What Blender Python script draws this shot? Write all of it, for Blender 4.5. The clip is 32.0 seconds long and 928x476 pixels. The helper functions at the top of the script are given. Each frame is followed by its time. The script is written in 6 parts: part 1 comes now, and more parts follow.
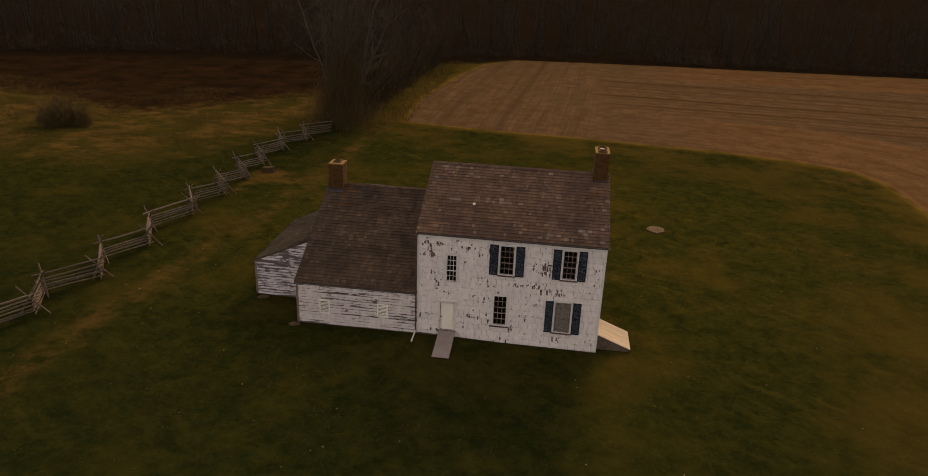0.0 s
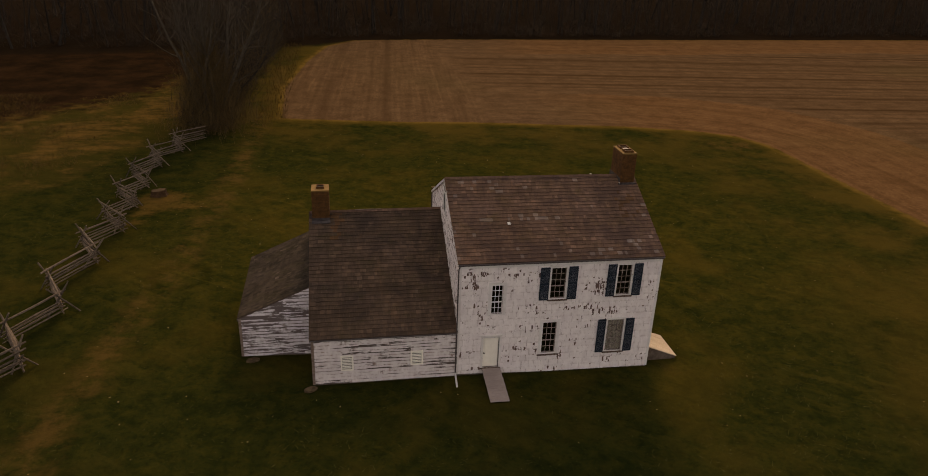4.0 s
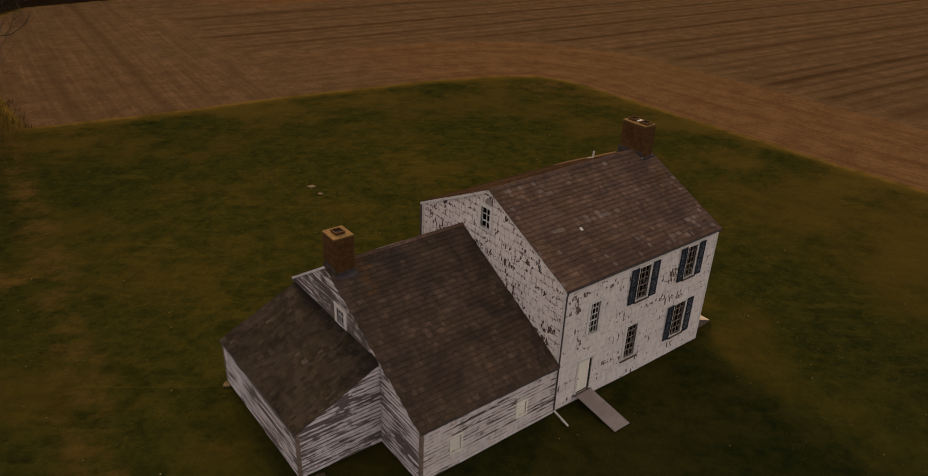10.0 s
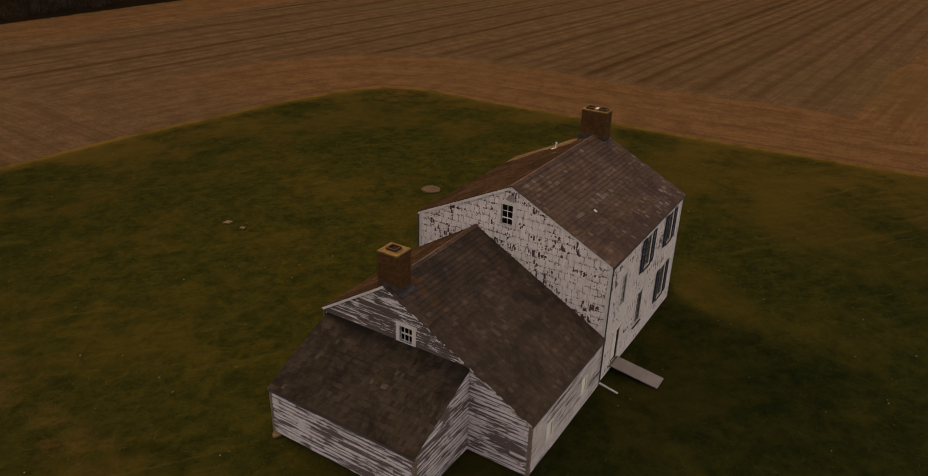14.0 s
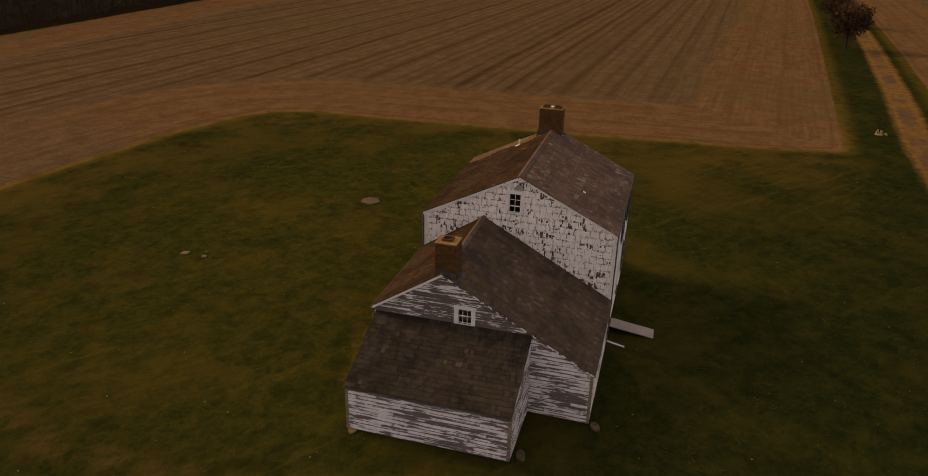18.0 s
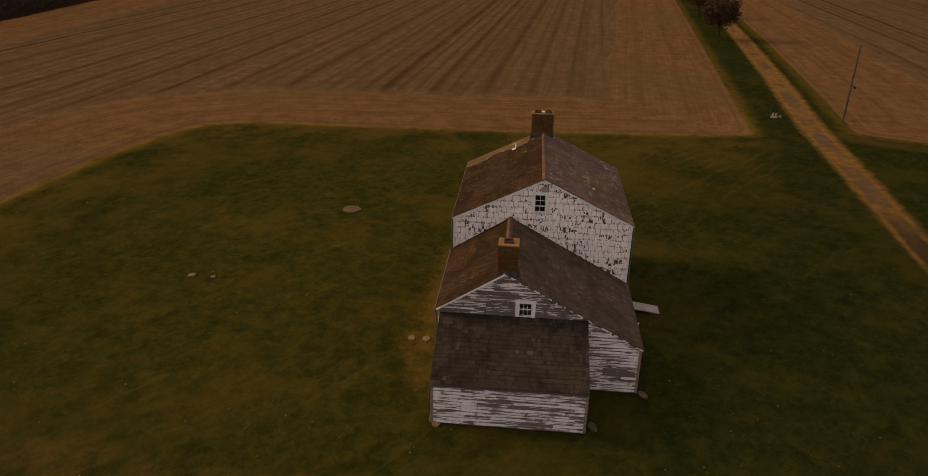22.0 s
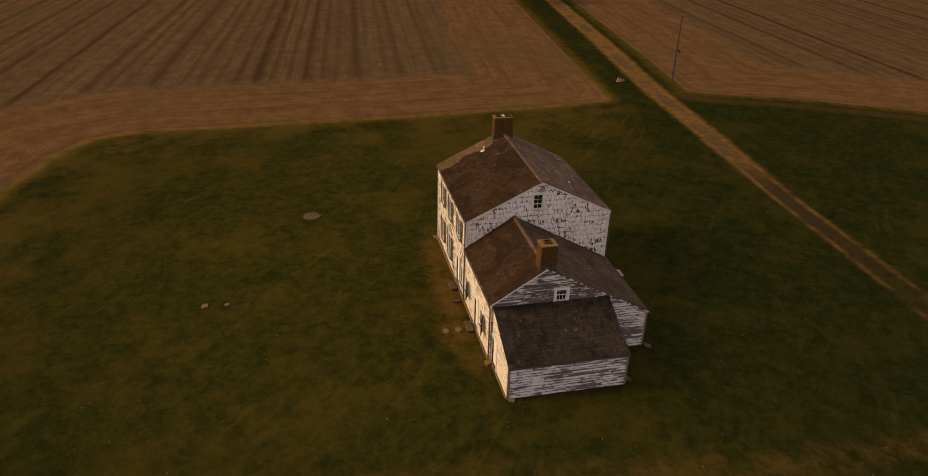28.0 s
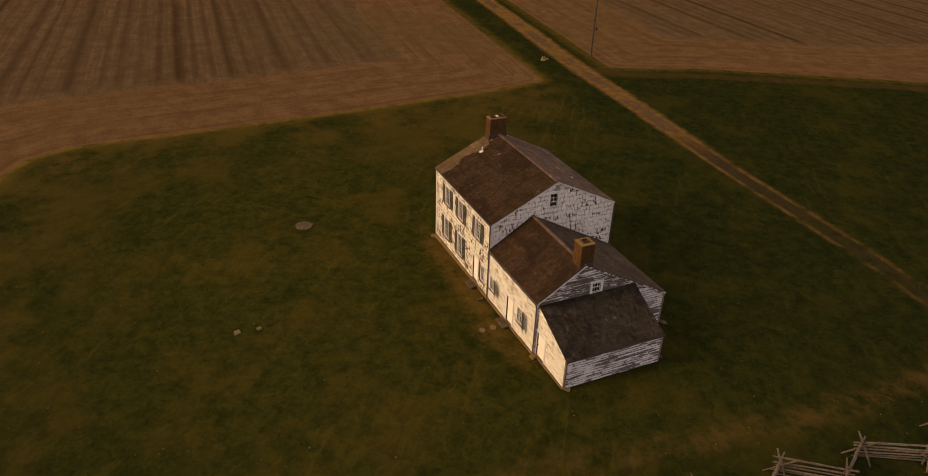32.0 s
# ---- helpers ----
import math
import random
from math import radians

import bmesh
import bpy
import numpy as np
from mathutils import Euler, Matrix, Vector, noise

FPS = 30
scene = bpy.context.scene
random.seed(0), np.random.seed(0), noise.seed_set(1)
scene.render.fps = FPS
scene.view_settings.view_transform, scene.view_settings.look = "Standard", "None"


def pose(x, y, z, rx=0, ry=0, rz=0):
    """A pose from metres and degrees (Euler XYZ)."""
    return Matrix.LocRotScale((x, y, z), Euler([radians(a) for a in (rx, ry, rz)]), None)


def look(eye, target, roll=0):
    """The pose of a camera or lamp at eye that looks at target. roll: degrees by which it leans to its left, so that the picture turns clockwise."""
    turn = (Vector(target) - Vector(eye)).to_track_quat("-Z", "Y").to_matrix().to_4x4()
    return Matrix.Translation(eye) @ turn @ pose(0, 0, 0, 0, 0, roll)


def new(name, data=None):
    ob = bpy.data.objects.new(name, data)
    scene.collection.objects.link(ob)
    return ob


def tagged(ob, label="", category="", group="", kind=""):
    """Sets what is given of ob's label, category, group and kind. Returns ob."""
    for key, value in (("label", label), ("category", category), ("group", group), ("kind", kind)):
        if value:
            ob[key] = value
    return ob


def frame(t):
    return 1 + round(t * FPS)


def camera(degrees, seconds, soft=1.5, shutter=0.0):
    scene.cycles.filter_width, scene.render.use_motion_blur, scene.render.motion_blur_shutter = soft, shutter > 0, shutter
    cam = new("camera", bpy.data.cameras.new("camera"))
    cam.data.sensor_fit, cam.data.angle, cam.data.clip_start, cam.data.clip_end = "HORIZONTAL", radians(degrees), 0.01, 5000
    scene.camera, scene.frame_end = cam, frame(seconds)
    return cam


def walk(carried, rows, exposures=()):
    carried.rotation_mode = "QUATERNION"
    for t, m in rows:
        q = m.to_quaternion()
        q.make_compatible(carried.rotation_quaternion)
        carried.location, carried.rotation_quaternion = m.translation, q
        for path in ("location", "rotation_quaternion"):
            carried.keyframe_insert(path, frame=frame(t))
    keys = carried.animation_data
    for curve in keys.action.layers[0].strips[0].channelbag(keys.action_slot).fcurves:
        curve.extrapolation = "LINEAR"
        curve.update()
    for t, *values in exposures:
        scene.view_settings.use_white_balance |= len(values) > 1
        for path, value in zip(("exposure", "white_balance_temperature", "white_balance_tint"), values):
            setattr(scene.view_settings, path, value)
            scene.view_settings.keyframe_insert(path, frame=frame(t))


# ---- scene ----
cam = camera(65.23, 32.0, soft=0.9)
PATH = [
    (0.0, 6.747, -35.173, 20.167, 67.994, -2.090, 7.804),
    (0.5, 5.431, -34.941, 20.134, 67.929, -1.927, 5.946),
    (1.0, 4.059, -34.576, 20.115, 67.832, -1.804, 3.919),
    (1.5, 2.628, -34.066, 20.114, 67.717, -1.718, 1.932),
    (2.0, 1.107, -33.406, 20.131, 67.555, -1.677, 0.115),
    (2.5, -0.463, -32.608, 20.166, 67.335, -1.701, -1.856),
    (4.5, -6.682, -28.557, 20.499, 66.008, -2.082, -11.816),
    (5.0, -7.937, -27.460, 20.532, 65.515, -2.021, -13.890),
    (5.5, -9.060, -26.369, 20.528, 65.080, -1.873, -15.917),
    (6.0, -10.176, -25.242, 20.541, 64.620, -1.816, -18.119),
    (6.5, -11.209, -24.091, 20.552, 64.164, -1.741, -20.386),
    (7.0, -12.283, -22.956, 20.552, 63.795, -1.778, -22.769),
    (7.5, -13.317, -21.827, 20.571, 63.453, -1.849, -25.235),
    (8.0, -14.359, -20.705, 20.559, 63.197, -1.960, -27.660),
    (8.5, -15.392, -19.586, 20.553, 62.994, -2.079, -30.159),
    (9.0, -16.384, -18.500, 20.625, 62.811, -2.071, -32.589),
    (9.5, -17.429, -17.436, 20.641, 62.795, -2.199, -35.050),
    (10.0, -18.370, -16.396, 20.621, 62.717, -2.118, -37.561),
    (10.5, -19.343, -15.385, 20.553, 62.833, -2.134, -40.240),
    (11.0, -20.268, -14.385, 20.503, 62.919, -2.061, -42.860),
    (11.5, -21.254, -13.395, 20.411, 63.156, -1.997, -45.415),
    (12.0, -22.224, -12.439, 20.340, 63.354, -1.852, -47.882),
    (12.5, -23.228, -11.501, 20.276, 63.572, -1.837, -50.471),
    (13.0, -24.250, -10.601, 20.209, 63.849, -1.702, -53.013),
    (13.5, -25.273, -9.693, 20.156, 64.104, -1.571, -55.366),
    (14.0, -26.312, -8.776, 20.074, 64.400, -1.517, -57.782),
    (14.5, -27.291, -7.907, 20.052, 64.625, -1.331, -59.953),
    (16.5, -30.933, -4.379, 20.093, 65.592, -1.179, -68.253),
    (17.0, -31.781, -3.534, 20.086, 65.847, -1.169, -70.225),
    (17.5, -32.557, -2.654, 20.027, 66.089, -1.092, -71.997),
    (18.0, -33.288, -1.752, 19.950, 66.356, -1.075, -73.631),
    (18.5, -33.951, -0.842, 19.988, 66.597, -1.092, -75.167),
    (19.0, -34.554, 0.078, 20.081, 66.715, -1.095, -76.505),
    (19.5, -35.086, 0.993, 20.221, 66.700, -0.999, -77.768),
    (20.0, -35.615, 1.945, 20.372, 66.717, -1.006, -79.088),
    (20.5, -36.145, 2.930, 20.606, 66.619, -1.005, -80.438),
    (21.0, -36.597, 3.917, 20.866, 66.478, -0.951, -81.713),
    (21.5, -37.051, 4.957, 21.154, 66.271, -1.029, -83.099),
    (22.0, -37.433, 5.976, 21.457, 66.019, -0.940, -84.526),
    (22.5, -37.807, 7.035, 21.794, 65.778, -0.929, -85.940),
    (23.0, -38.189, 8.115, 22.216, 65.563, -0.933, -87.536),
    (23.5, -38.558, 9.214, 22.642, 65.265, -0.923, -89.237),
    (24.0, -38.906, 10.313, 23.108, 64.941, -0.920, -91.226),
    (24.5, -39.234, 11.433, 23.596, 64.610, -0.979, -92.902),
    (25.0, -39.509, 12.543, 24.061, 64.235, -0.993, -94.414),
    (25.5, -39.778, 13.666, 24.527, 63.871, -1.036, -95.838),
    (27.5, -40.704, 18.306, 26.322, 62.693, -1.224, -101.082),
    (28.0, -40.869, 19.490, 26.761, 62.407, -1.236, -102.401),
    (28.5, -40.988, 20.685, 27.204, 62.151, -1.294, -103.763),
    (29.0, -41.047, 21.914, 27.651, 61.879, -1.342, -105.140),
    (29.5, -40.993, 23.188, 28.096, 61.593, -1.407, -106.488),
    (30.0, -40.825, 24.488, 28.536, 61.289, -1.471, -107.851),
    (30.5, -40.464, 25.827, 28.936, 60.961, -1.572, -109.189),
    (31.0, -39.912, 27.151, 29.309, 60.592, -1.619, -110.601),
    (31.5, -39.191, 28.424, 29.639, 60.206, -1.648, -112.143),
    (32.0, -38.318, 29.573, 29.943, 59.818, -1.648, -113.813),
]
LIGHT = [(0.0, 0.08, 8200, 17.0), (5.0, 0.04, 8200, 17.0), (10.0, 0.01, 8200, 17.0), (32.0, 0.01, 8200, 17.0)]
SIZE = 1.14   # metres in one unit of the plan: the front door is 1.9 m high
walk(cam, [(t, pose(SIZE * x, SIZE * y, SIZE * z, rx, ry, rz)) for t, x, y, z, rx, ry, rz in PATH], LIGHT)

# ---- daylight: a soft sun behind the house under a thin veil of high cloud ----
SUN_UP, SUN_AROUND = 28.0, 9.0   # degrees above the horizon; degrees from the north (+y) to the east (+x)
world = bpy.data.worlds.new("evening_sky")
scene.world = world
world.use_nodes = True
wn, wl = world.node_tree.nodes, world.node_tree.links
sky = wn.new("ShaderNodeTexSky")
sky.sky_type, sky.sun_disc = "NISHITA", False
sky.sun_elevation, sky.sun_rotation = radians(SUN_UP), radians(SUN_AROUND)
wn["Background"].inputs[1].default_value = 0.07
wl.new(sky.outputs[0], wn["Background"].inputs[0])
veil = wn.new("ShaderNodeBackground")
veil.inputs[0].default_value, veil.inputs[1].default_value = (1.0, 0.90, 0.86, 1), 0.42
both = wn.new("ShaderNodeAddShader")
wl.new(wn["Background"].outputs[0], both.inputs[0])
wl.new(veil.outputs[0], both.inputs[1])
wl.new(both.outputs[0], wn["World Output"].inputs[0])
lamp = bpy.data.lights.new("sun", "SUN")
lamp.energy, lamp.angle, lamp.color = 2.5, radians(20.0), (1.0, 0.70, 0.38)
sun = new("sun", lamp)
toward = Vector((math.sin(radians(SUN_AROUND)) * math.cos(radians(SUN_UP)), math.cos(radians(SUN_AROUND)) * math.cos(radians(SUN_UP)), math.sin(radians(SUN_UP))))
sun.matrix_world = look(toward * 100, (0, 0, 0))

# ---- materials ----
class Nodes:
    """A small builder for node materials."""

    def __init__(self, name):
        self.mat = bpy.data.materials.new(name)
        self.mat.use_nodes = True
        self.n, self.l = self.mat.node_tree.nodes, self.mat.node_tree.links
        self.bsdf = self.n["Principled BSDF"]

    def set(self, socket, v):
        if hasattr(v, "is_output"):
            self.l.new(v, socket)
        else:
            socket.default_value = v

    def node(self, kind, out=0, **ins):
        nd = self.n.new(kind)
        for k, v in ins.items():
            self.set(nd.inputs[k], v)
        return nd.outputs[out]

    def place(self, scale=(1, 1, 1)):
        """World place, stretched."""
        g = self.n.new("ShaderNodeNewGeometry").outputs["Position"]
        m = self.n.new("ShaderNodeMapping")
        self.l.new(g, m.inputs[0])
        m.inputs["Scale"].default_value = scale
        return m.outputs[0]

    def noise(self, scale, detail=4.0, rough=0.6, stretch=(1, 1, 1), warp=0.0, shift=None):
        nd = self.n.new("ShaderNodeTexNoise")
        where = self.place(stretch)
        if shift is not None:
            add = self.n.new("ShaderNodeVectorMath")
            self.l.new(where, add.inputs[0])
            self.l.new(shift, add.inputs[1])
            where = add.outputs[0]
        self.l.new(where, nd.inputs["Vector"])
        nd.inputs["Scale"].default_value, nd.inputs["Detail"].default_value = scale, detail
        nd.inputs["Roughness"].default_value, nd.inputs["Distortion"].default_value = rough, warp
        return nd.outputs[0]

    def math(self, op, a, b=0.0, c=0.0):
        nd = self.n.new("ShaderNodeMath")
        nd.operation = op
        for i, v in enumerate((a, b, c)):
            self.set(nd.inputs[i], v)
        return nd.outputs[0]

    def ramp(self, v, lo, hi, smooth=True):
        nd = self.n.new("ShaderNodeMapRange")
        nd.interpolation_type = "SMOOTHSTEP" if smooth else "LINEAR"
        self.set(nd.inputs[0], v)
        nd.inputs[1].default_value, nd.inputs[2].default_value = lo, hi
        return nd.outputs[0]

    def mix(self, fac, a, b, blend="MIX"):
        nd = self.n.new("ShaderNodeMix")
        nd.data_type, nd.blend_type = "RGBA", blend
        self.set(nd.inputs[0], fac)
        for i, v in ((6, a), (7, b)):
            self.set(nd.inputs[i], (*v, 1) if isinstance(v, tuple) and len(v) == 3 else v)
        return nd.outputs[2]

    def chance(self):
        """A random number for each piece, single or joined."""
        a = self.n.new("ShaderNodeObjectInfo").outputs["Random"]
        b = self.n.new("ShaderNodeNewGeometry").outputs["Random Per Island"]
        return self.math("FRACT", self.math("ADD", a, b))

    def attr(self, name):
        nd = self.n.new("ShaderNodeAttribute")
        nd.attribute_name = name
        return nd.outputs["Fac"]

    def done(self, colour, rough=0.8, height=None, depth=0.01, strength=0.6, metal=0.0, spec=0.3):
        self.set(self.bsdf.inputs["Base Color"], (*colour, 1) if isinstance(colour, tuple) else colour)
        self.set(self.bsdf.inputs["Roughness"], rough)
        self.bsdf.inputs["Metallic"].default_value = metal
        self.bsdf.inputs["Specular IOR Level"].default_value = spec
        if height is not None:
            b = self.n.new("ShaderNodeBump")
            b.inputs["Strength"].default_value, b.inputs["Distance"].default_value = strength, depth
            self.l.new(height, b.inputs["Height"])
            self.l.new(b.outputs[0], self.bsdf.inputs["Normal"])
        return self.mat


def peeling(name, stretch, scale, low, soft, bare_a, bare_b, white=(0.77, 0.74, 0.72), cluster=0.5, rim=0.10, foot=0.10, cells=0.0, stain=0.0, ragged=0.0):
    """White paint that flakes off weathered wood; low: how much is gone."""
    k = Nodes(name)
    own = k.node("ShaderNodeCombineXYZ", X=k.math("MULTIPLY", k.chance(), 37.0), Y=k.math("MULTIPLY", k.chance(), 19.0), Z=k.math("MULTIPLY", k.chance(), 53.0))
    flakes = k.noise(scale, 6, 0.62, stretch, 0.3, own)
    patches = k.noise(0.8, 4, 0.6)
    grain = k.noise(16, 4, 0.7, stretch, 0.0, own)
    v = k.math("ADD", flakes, k.math("MULTIPLY", k.math("SUBTRACT", patches, 0.5), cluster))
    v = k.math("ADD", v, k.math("MULTIPLY", k.math("SUBTRACT", k.chance(), 0.5), 0.08))
    v = k.math("ADD", v, k.math("MULTIPLY", k.math("SUBTRACT", k.noise(scale * 2.6, 4, 0.7, tuple(min(1.0, a * 2.2) for a in stretch), 0.0, own), 0.5), ragged))
    across = k.attr("across")
    side = k.math("MINIMUM", across, k.math("SUBTRACT", 1.0, across))
    v = k.math("SUBTRACT", v, k.math("MULTIPLY", k.ramp(side, 0.20, 0.0), rim))
    v = k.math("SUBTRACT", v, k.math("MULTIPLY", k.ramp(k.attr("upward"), 0.35, 0.0), foot))
    gone = k.ramp(v, low + soft, low)
    tone = grain
    if cells:
        spot = k.n.new("ShaderNodeVectorMath")
        k.l.new(k.place((7.6, 7.6, 2.0)), spot.inputs[0])
        k.l.new(own, spot.inputs[1])
        wave = k.n.new("ShaderNodeVectorMath")
        wave.operation = "MULTIPLY_ADD"
        tex = k.n.new("ShaderNodeTexNoise")
        k.l.new(k.place(), tex.inputs["Vector"])
        tex.inputs["Scale"].default_value, tex.inputs["Detail"].default_value = 11.0, 4.0
        k.l.new(tex.outputs["Color"], wave.inputs[0])
        wave.inputs[1].default_value = (0.55, 0.55, 0.40)
        k.l.new(spot.outputs[0], wave.inputs[2])
        vor = k.n.new("ShaderNodeTexVoronoi")
        vor.inputs["Scale"].default_value = 1.0
        k.l.new(wave.outputs[0], vor.inputs["Vector"])
        split = k.n.new("ShaderNodeSeparateColor")
        k.l.new(vor.outputs["Color"], split.inputs[0])
        bands = k.noise(0.8, 4, 0.65, (0.55, 0.55, 1.5))
        odds = k.math("ADD", k.math("MULTIPLY", k.ramp(bands, 0.49, 0.36), cells * 1.35), k.math("MULTIPLY", k.ramp(patches, 0.46, 0.34), cells * 0.25))
        shard = k.math("MULTIPLY", k.math("LESS_THAN", split.outputs[0], odds), k.ramp(vor.outputs["Distance"], 0.52, 0.44))
        gone = k.math("MAXIMUM", gone, shard)
        tone = k.math("ADD", k.math("MULTIPLY", grain, 0.5), k.math("MULTIPLY", split.outputs[1], 0.5))
    wood = k.mix(tone, bare_a, bare_b)
    paint = k.mix(k.ramp(k.noise(2.2, 5, 0.65), 0.35, 0.75), white, tuple(c * f for c, f in zip(white, (0.86, 0.85, 0.85))))
    paint = k.mix(k.math("MULTIPLY", k.ramp(k.noise(0.55, 4, 0.6), 0.42, 0.66), 0.34), paint, tuple(c * f for c, f in zip(white, (0.80, 0.77, 0.82))))
    paint = k.mix(k.math("MULTIPLY", k.ramp(k.noise(6.0, 5, 0.7, (1, 1, 0.35)), 0.50, 0.74), 0.22), paint, tuple(c * f for c, f in zip(white, (0.74, 0.66, 0.62))))
    paint = k.mix(k.math("MULTIPLY", k.chance(), 0.20), paint, (0.58, 0.53, 0.51))
    paint = k.mix(k.math("MULTIPLY", k.ramp(grain, 0.62, 0.8), 0.35), paint, (0.42, 0.38, 0.35))
    if stain:
        edge = k.math("MAXIMUM", k.ramp(k.attr("upward"), 0.30, 0.0), k.ramp(side, 0.10, 0.0))
        dirt = k.math("MULTIPLY", k.math("MULTIPLY", k.math("ADD", edge, 0.25), k.ramp(k.noise(5.0, 5, 0.7, (1, 1, 0.5)), 0.40, 0.70)), stain)
        paint = k.mix(dirt, paint, (0.26, 0.175, 0.15))
    height = k.math("SUBTRACT", k.math("MULTIPLY", grain, 0.4), k.math("MULTIPLY", gone, 0.6))
    return k.done(k.mix(gone, paint, wood), k.math("ADD", k.math("MULTIPLY", gone, 0.3), 0.55), height, 0.008)


def roofing(name, dark, mid, pale, moss, spec=0.05, run=(1, 0.16, 0.16), vary=0.62, lap=0.34, drift=0.76):
    """Weathered shingles: each its own tone, stains that run down the slope, moss and soot in broad drifts."""
    k = Nodes(name)
    r = k.chance()
    c = k.mix(k.math("ADD", 0.22, k.math("MULTIPLY", k.ramp(r, 0.05, 0.95, False), vary)), dark, mid)
    c = k.mix(k.ramp(r, 0.86, 0.97), c, tuple(v * 1.22 for v in mid))
    c = k.mix(k.ramp(r, 0.985, 0.999), c, pale)
    c = k.mix(k.math("MULTIPLY", k.ramp(k.noise(0.7, 5, 0.7), 0.40, 0.68), 0.65), c, tuple(v * 0.5 for v in mid))
    c = k.mix(k.math("MULTIPLY", k.ramp(k.noise(2.6, 5, 0.75), 0.50, 0.72), 0.40), c, tuple(v * 1.5 for v in mid))
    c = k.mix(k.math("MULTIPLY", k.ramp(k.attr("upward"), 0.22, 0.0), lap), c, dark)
    c = k.mix(k.math("MULTIPLY", k.ramp(k.noise(1.5, 5, 0.7, run), 0.48, 0.66), 0.50), c, tuple(v * 0.72 for v in dark))
    c = k.mix(k.math("MULTIPLY", k.ramp(k.noise(2.3, 5, 0.7, run), 0.54, 0.72), 0.40), c, (mid[0] * 1.25, mid[1] * 1.08, mid[2] * 0.85))
    c = k.mix(k.math("MULTIPLY", k.ramp(k.noise(0.9, 6, 0.75, (1, 1, 0.6)), 0.48, 0.70), 0.6), c, moss)
    c = k.mix(k.math("MULTIPLY", k.ramp(k.noise(1.7, 6, 0.75), 0.55, 0.72), 0.55), c, dark)
    c = k.mix(k.math("MULTIPLY", k.ramp(k.noise(0.45, 3, 0.6), 0.5, 0.7), 0.25), c, (mid[0] * 0.95, mid[1] * 1.0, mid[2] * 1.25))
    c = k.mix(k.math("MULTIPLY", k.ramp(k.noise(0.9, 5, 0.7, (0.35, 0.35, 3.0)), 0.46, 0.66), 0.45), c, tuple(v * 0.62 for v in dark))
    c = k.mix(k.math("MULTIPLY", k.ramp(k.noise(0.38, 6, 0.72, warp=0.6), 0.46, 0.64), drift), c, (dark[0] * 0.72, dark[1] * 0.76, dark[2] * 0.90))
    c = k.mix(k.math("MULTIPLY", k.ramp(k.noise(0.55, 6, 0.75, warp=0.4), 0.54, 0.68), 0.55), c, moss)
    g = k.noise(38, 4, 0.7)
    c = k.mix(k.math("MULTIPLY", g, 0.35), c, dark)
    return k.done(c, 0.9, g, 0.006, 0.7, spec=spec)


WALL_SHINGLE = peeling("white_painted_shingle", (1, 1, 0.32), 11.0, 0.255, 0.03, (0.060, 0.030, 0.024), (0.20, 0.135, 0.115), (0.840, 0.785, 0.770), cells=0.52, cluster=0.34, rim=0.03, foot=0.03, stain=0.48)
WALL_WORN = peeling("worn_white_shingle", (1, 1, 0.28), 13.0, 0.285, 0.03, (0.028, 0.016, 0.013), (0.13, 0.082, 0.070), (0.87, 0.805, 0.785), cluster=0.36, rim=0.06, foot=0.13, cells=1.10, stain=1.0)
# white paint yellowed here: the sun's warm cast on the rear is in its colour
WALL_BACK = peeling("flaking_sun_tinted_shingle", (1, 1, 0.45), 5.5, 0.405, 0.03, (0.048, 0.027, 0.014), (0.17, 0.105, 0.055), (0.82, 0.79, 0.66), cluster=0.42, rim=0.06, cells=0.62, stain=0.6)
BOARD_FRONT = peeling("white_clapboard", (0.046, 0.046, 0.62), 10.5, 0.365, 0.03, (0.036, 0.027, 0.022), (0.14, 0.110, 0.095), (0.71, 0.655, 0.645), cluster=0.46, rim=0.0, foot=0.12, stain=1.0, ragged=0.30)
BOARD_WORN = peeling("weathered_clapboard", (0.046, 0.046, 0.62), 12.0, 0.446, 0.05, (0.060, 0.046, 0.043), (0.19, 0.150, 0.142), (0.74, 0.70, 0.73), cluster=0.40, rim=0.0, foot=0.15, stain=1.0, ragged=0.34)
BOARD_BARE = peeling("bare_clapboard", (0.038, 0.038, 0.62), 14.0, 0.520, 0.05, (0.055, 0.041, 0.036), (0.150, 0.115, 0.102), (0.72, 0.68, 0.69), cluster=0.30, rim=0.0, foot=0.08, stain=0.9, ragged=0.42)
# rear clapboards: the same sunlit cast mixed into white paint
BOARD_BACK = peeling("sun_tinted_clapboard", (0.09, 0.09, 0.5), 13.0, 0.355, 0.03, (0.11, 0.070, 0.038), (0.26, 0.19, 0.11), (0.79, 0.765, 0.645), cluster=0.3, rim=0.0, foot=0.12, stain=1.0, ragged=0.30)
RAKE_WORN = peeling("flaked_rake", (0.35, 0.35, 0.35), 9.0, 0.50, 0.04, (0.05, 0.038, 0.033), (0.12, 0.09, 0.08), (0.70, 0.66, 0.65), cluster=0.5, rim=0.0, foot=0.0)
TRIM = peeling("white_trim", (1, 1, 1), 9.0, 0.30, 0.05, (0.2, 0.16, 0.13), (0.3, 0.26, 0.22), (0.72, 0.69, 0.665), rim=0.0, foot=0.0)
ROOF = roofing("cedar_roof", (0.080, 0.051, 0.038), (0.205, 0.127, 0.088), (0.32, 0.255, 0.215), (0.086, 0.060, 0.026))
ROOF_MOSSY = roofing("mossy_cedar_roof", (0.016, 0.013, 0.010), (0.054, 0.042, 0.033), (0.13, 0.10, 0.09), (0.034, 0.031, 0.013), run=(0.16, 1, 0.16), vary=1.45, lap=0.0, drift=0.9)
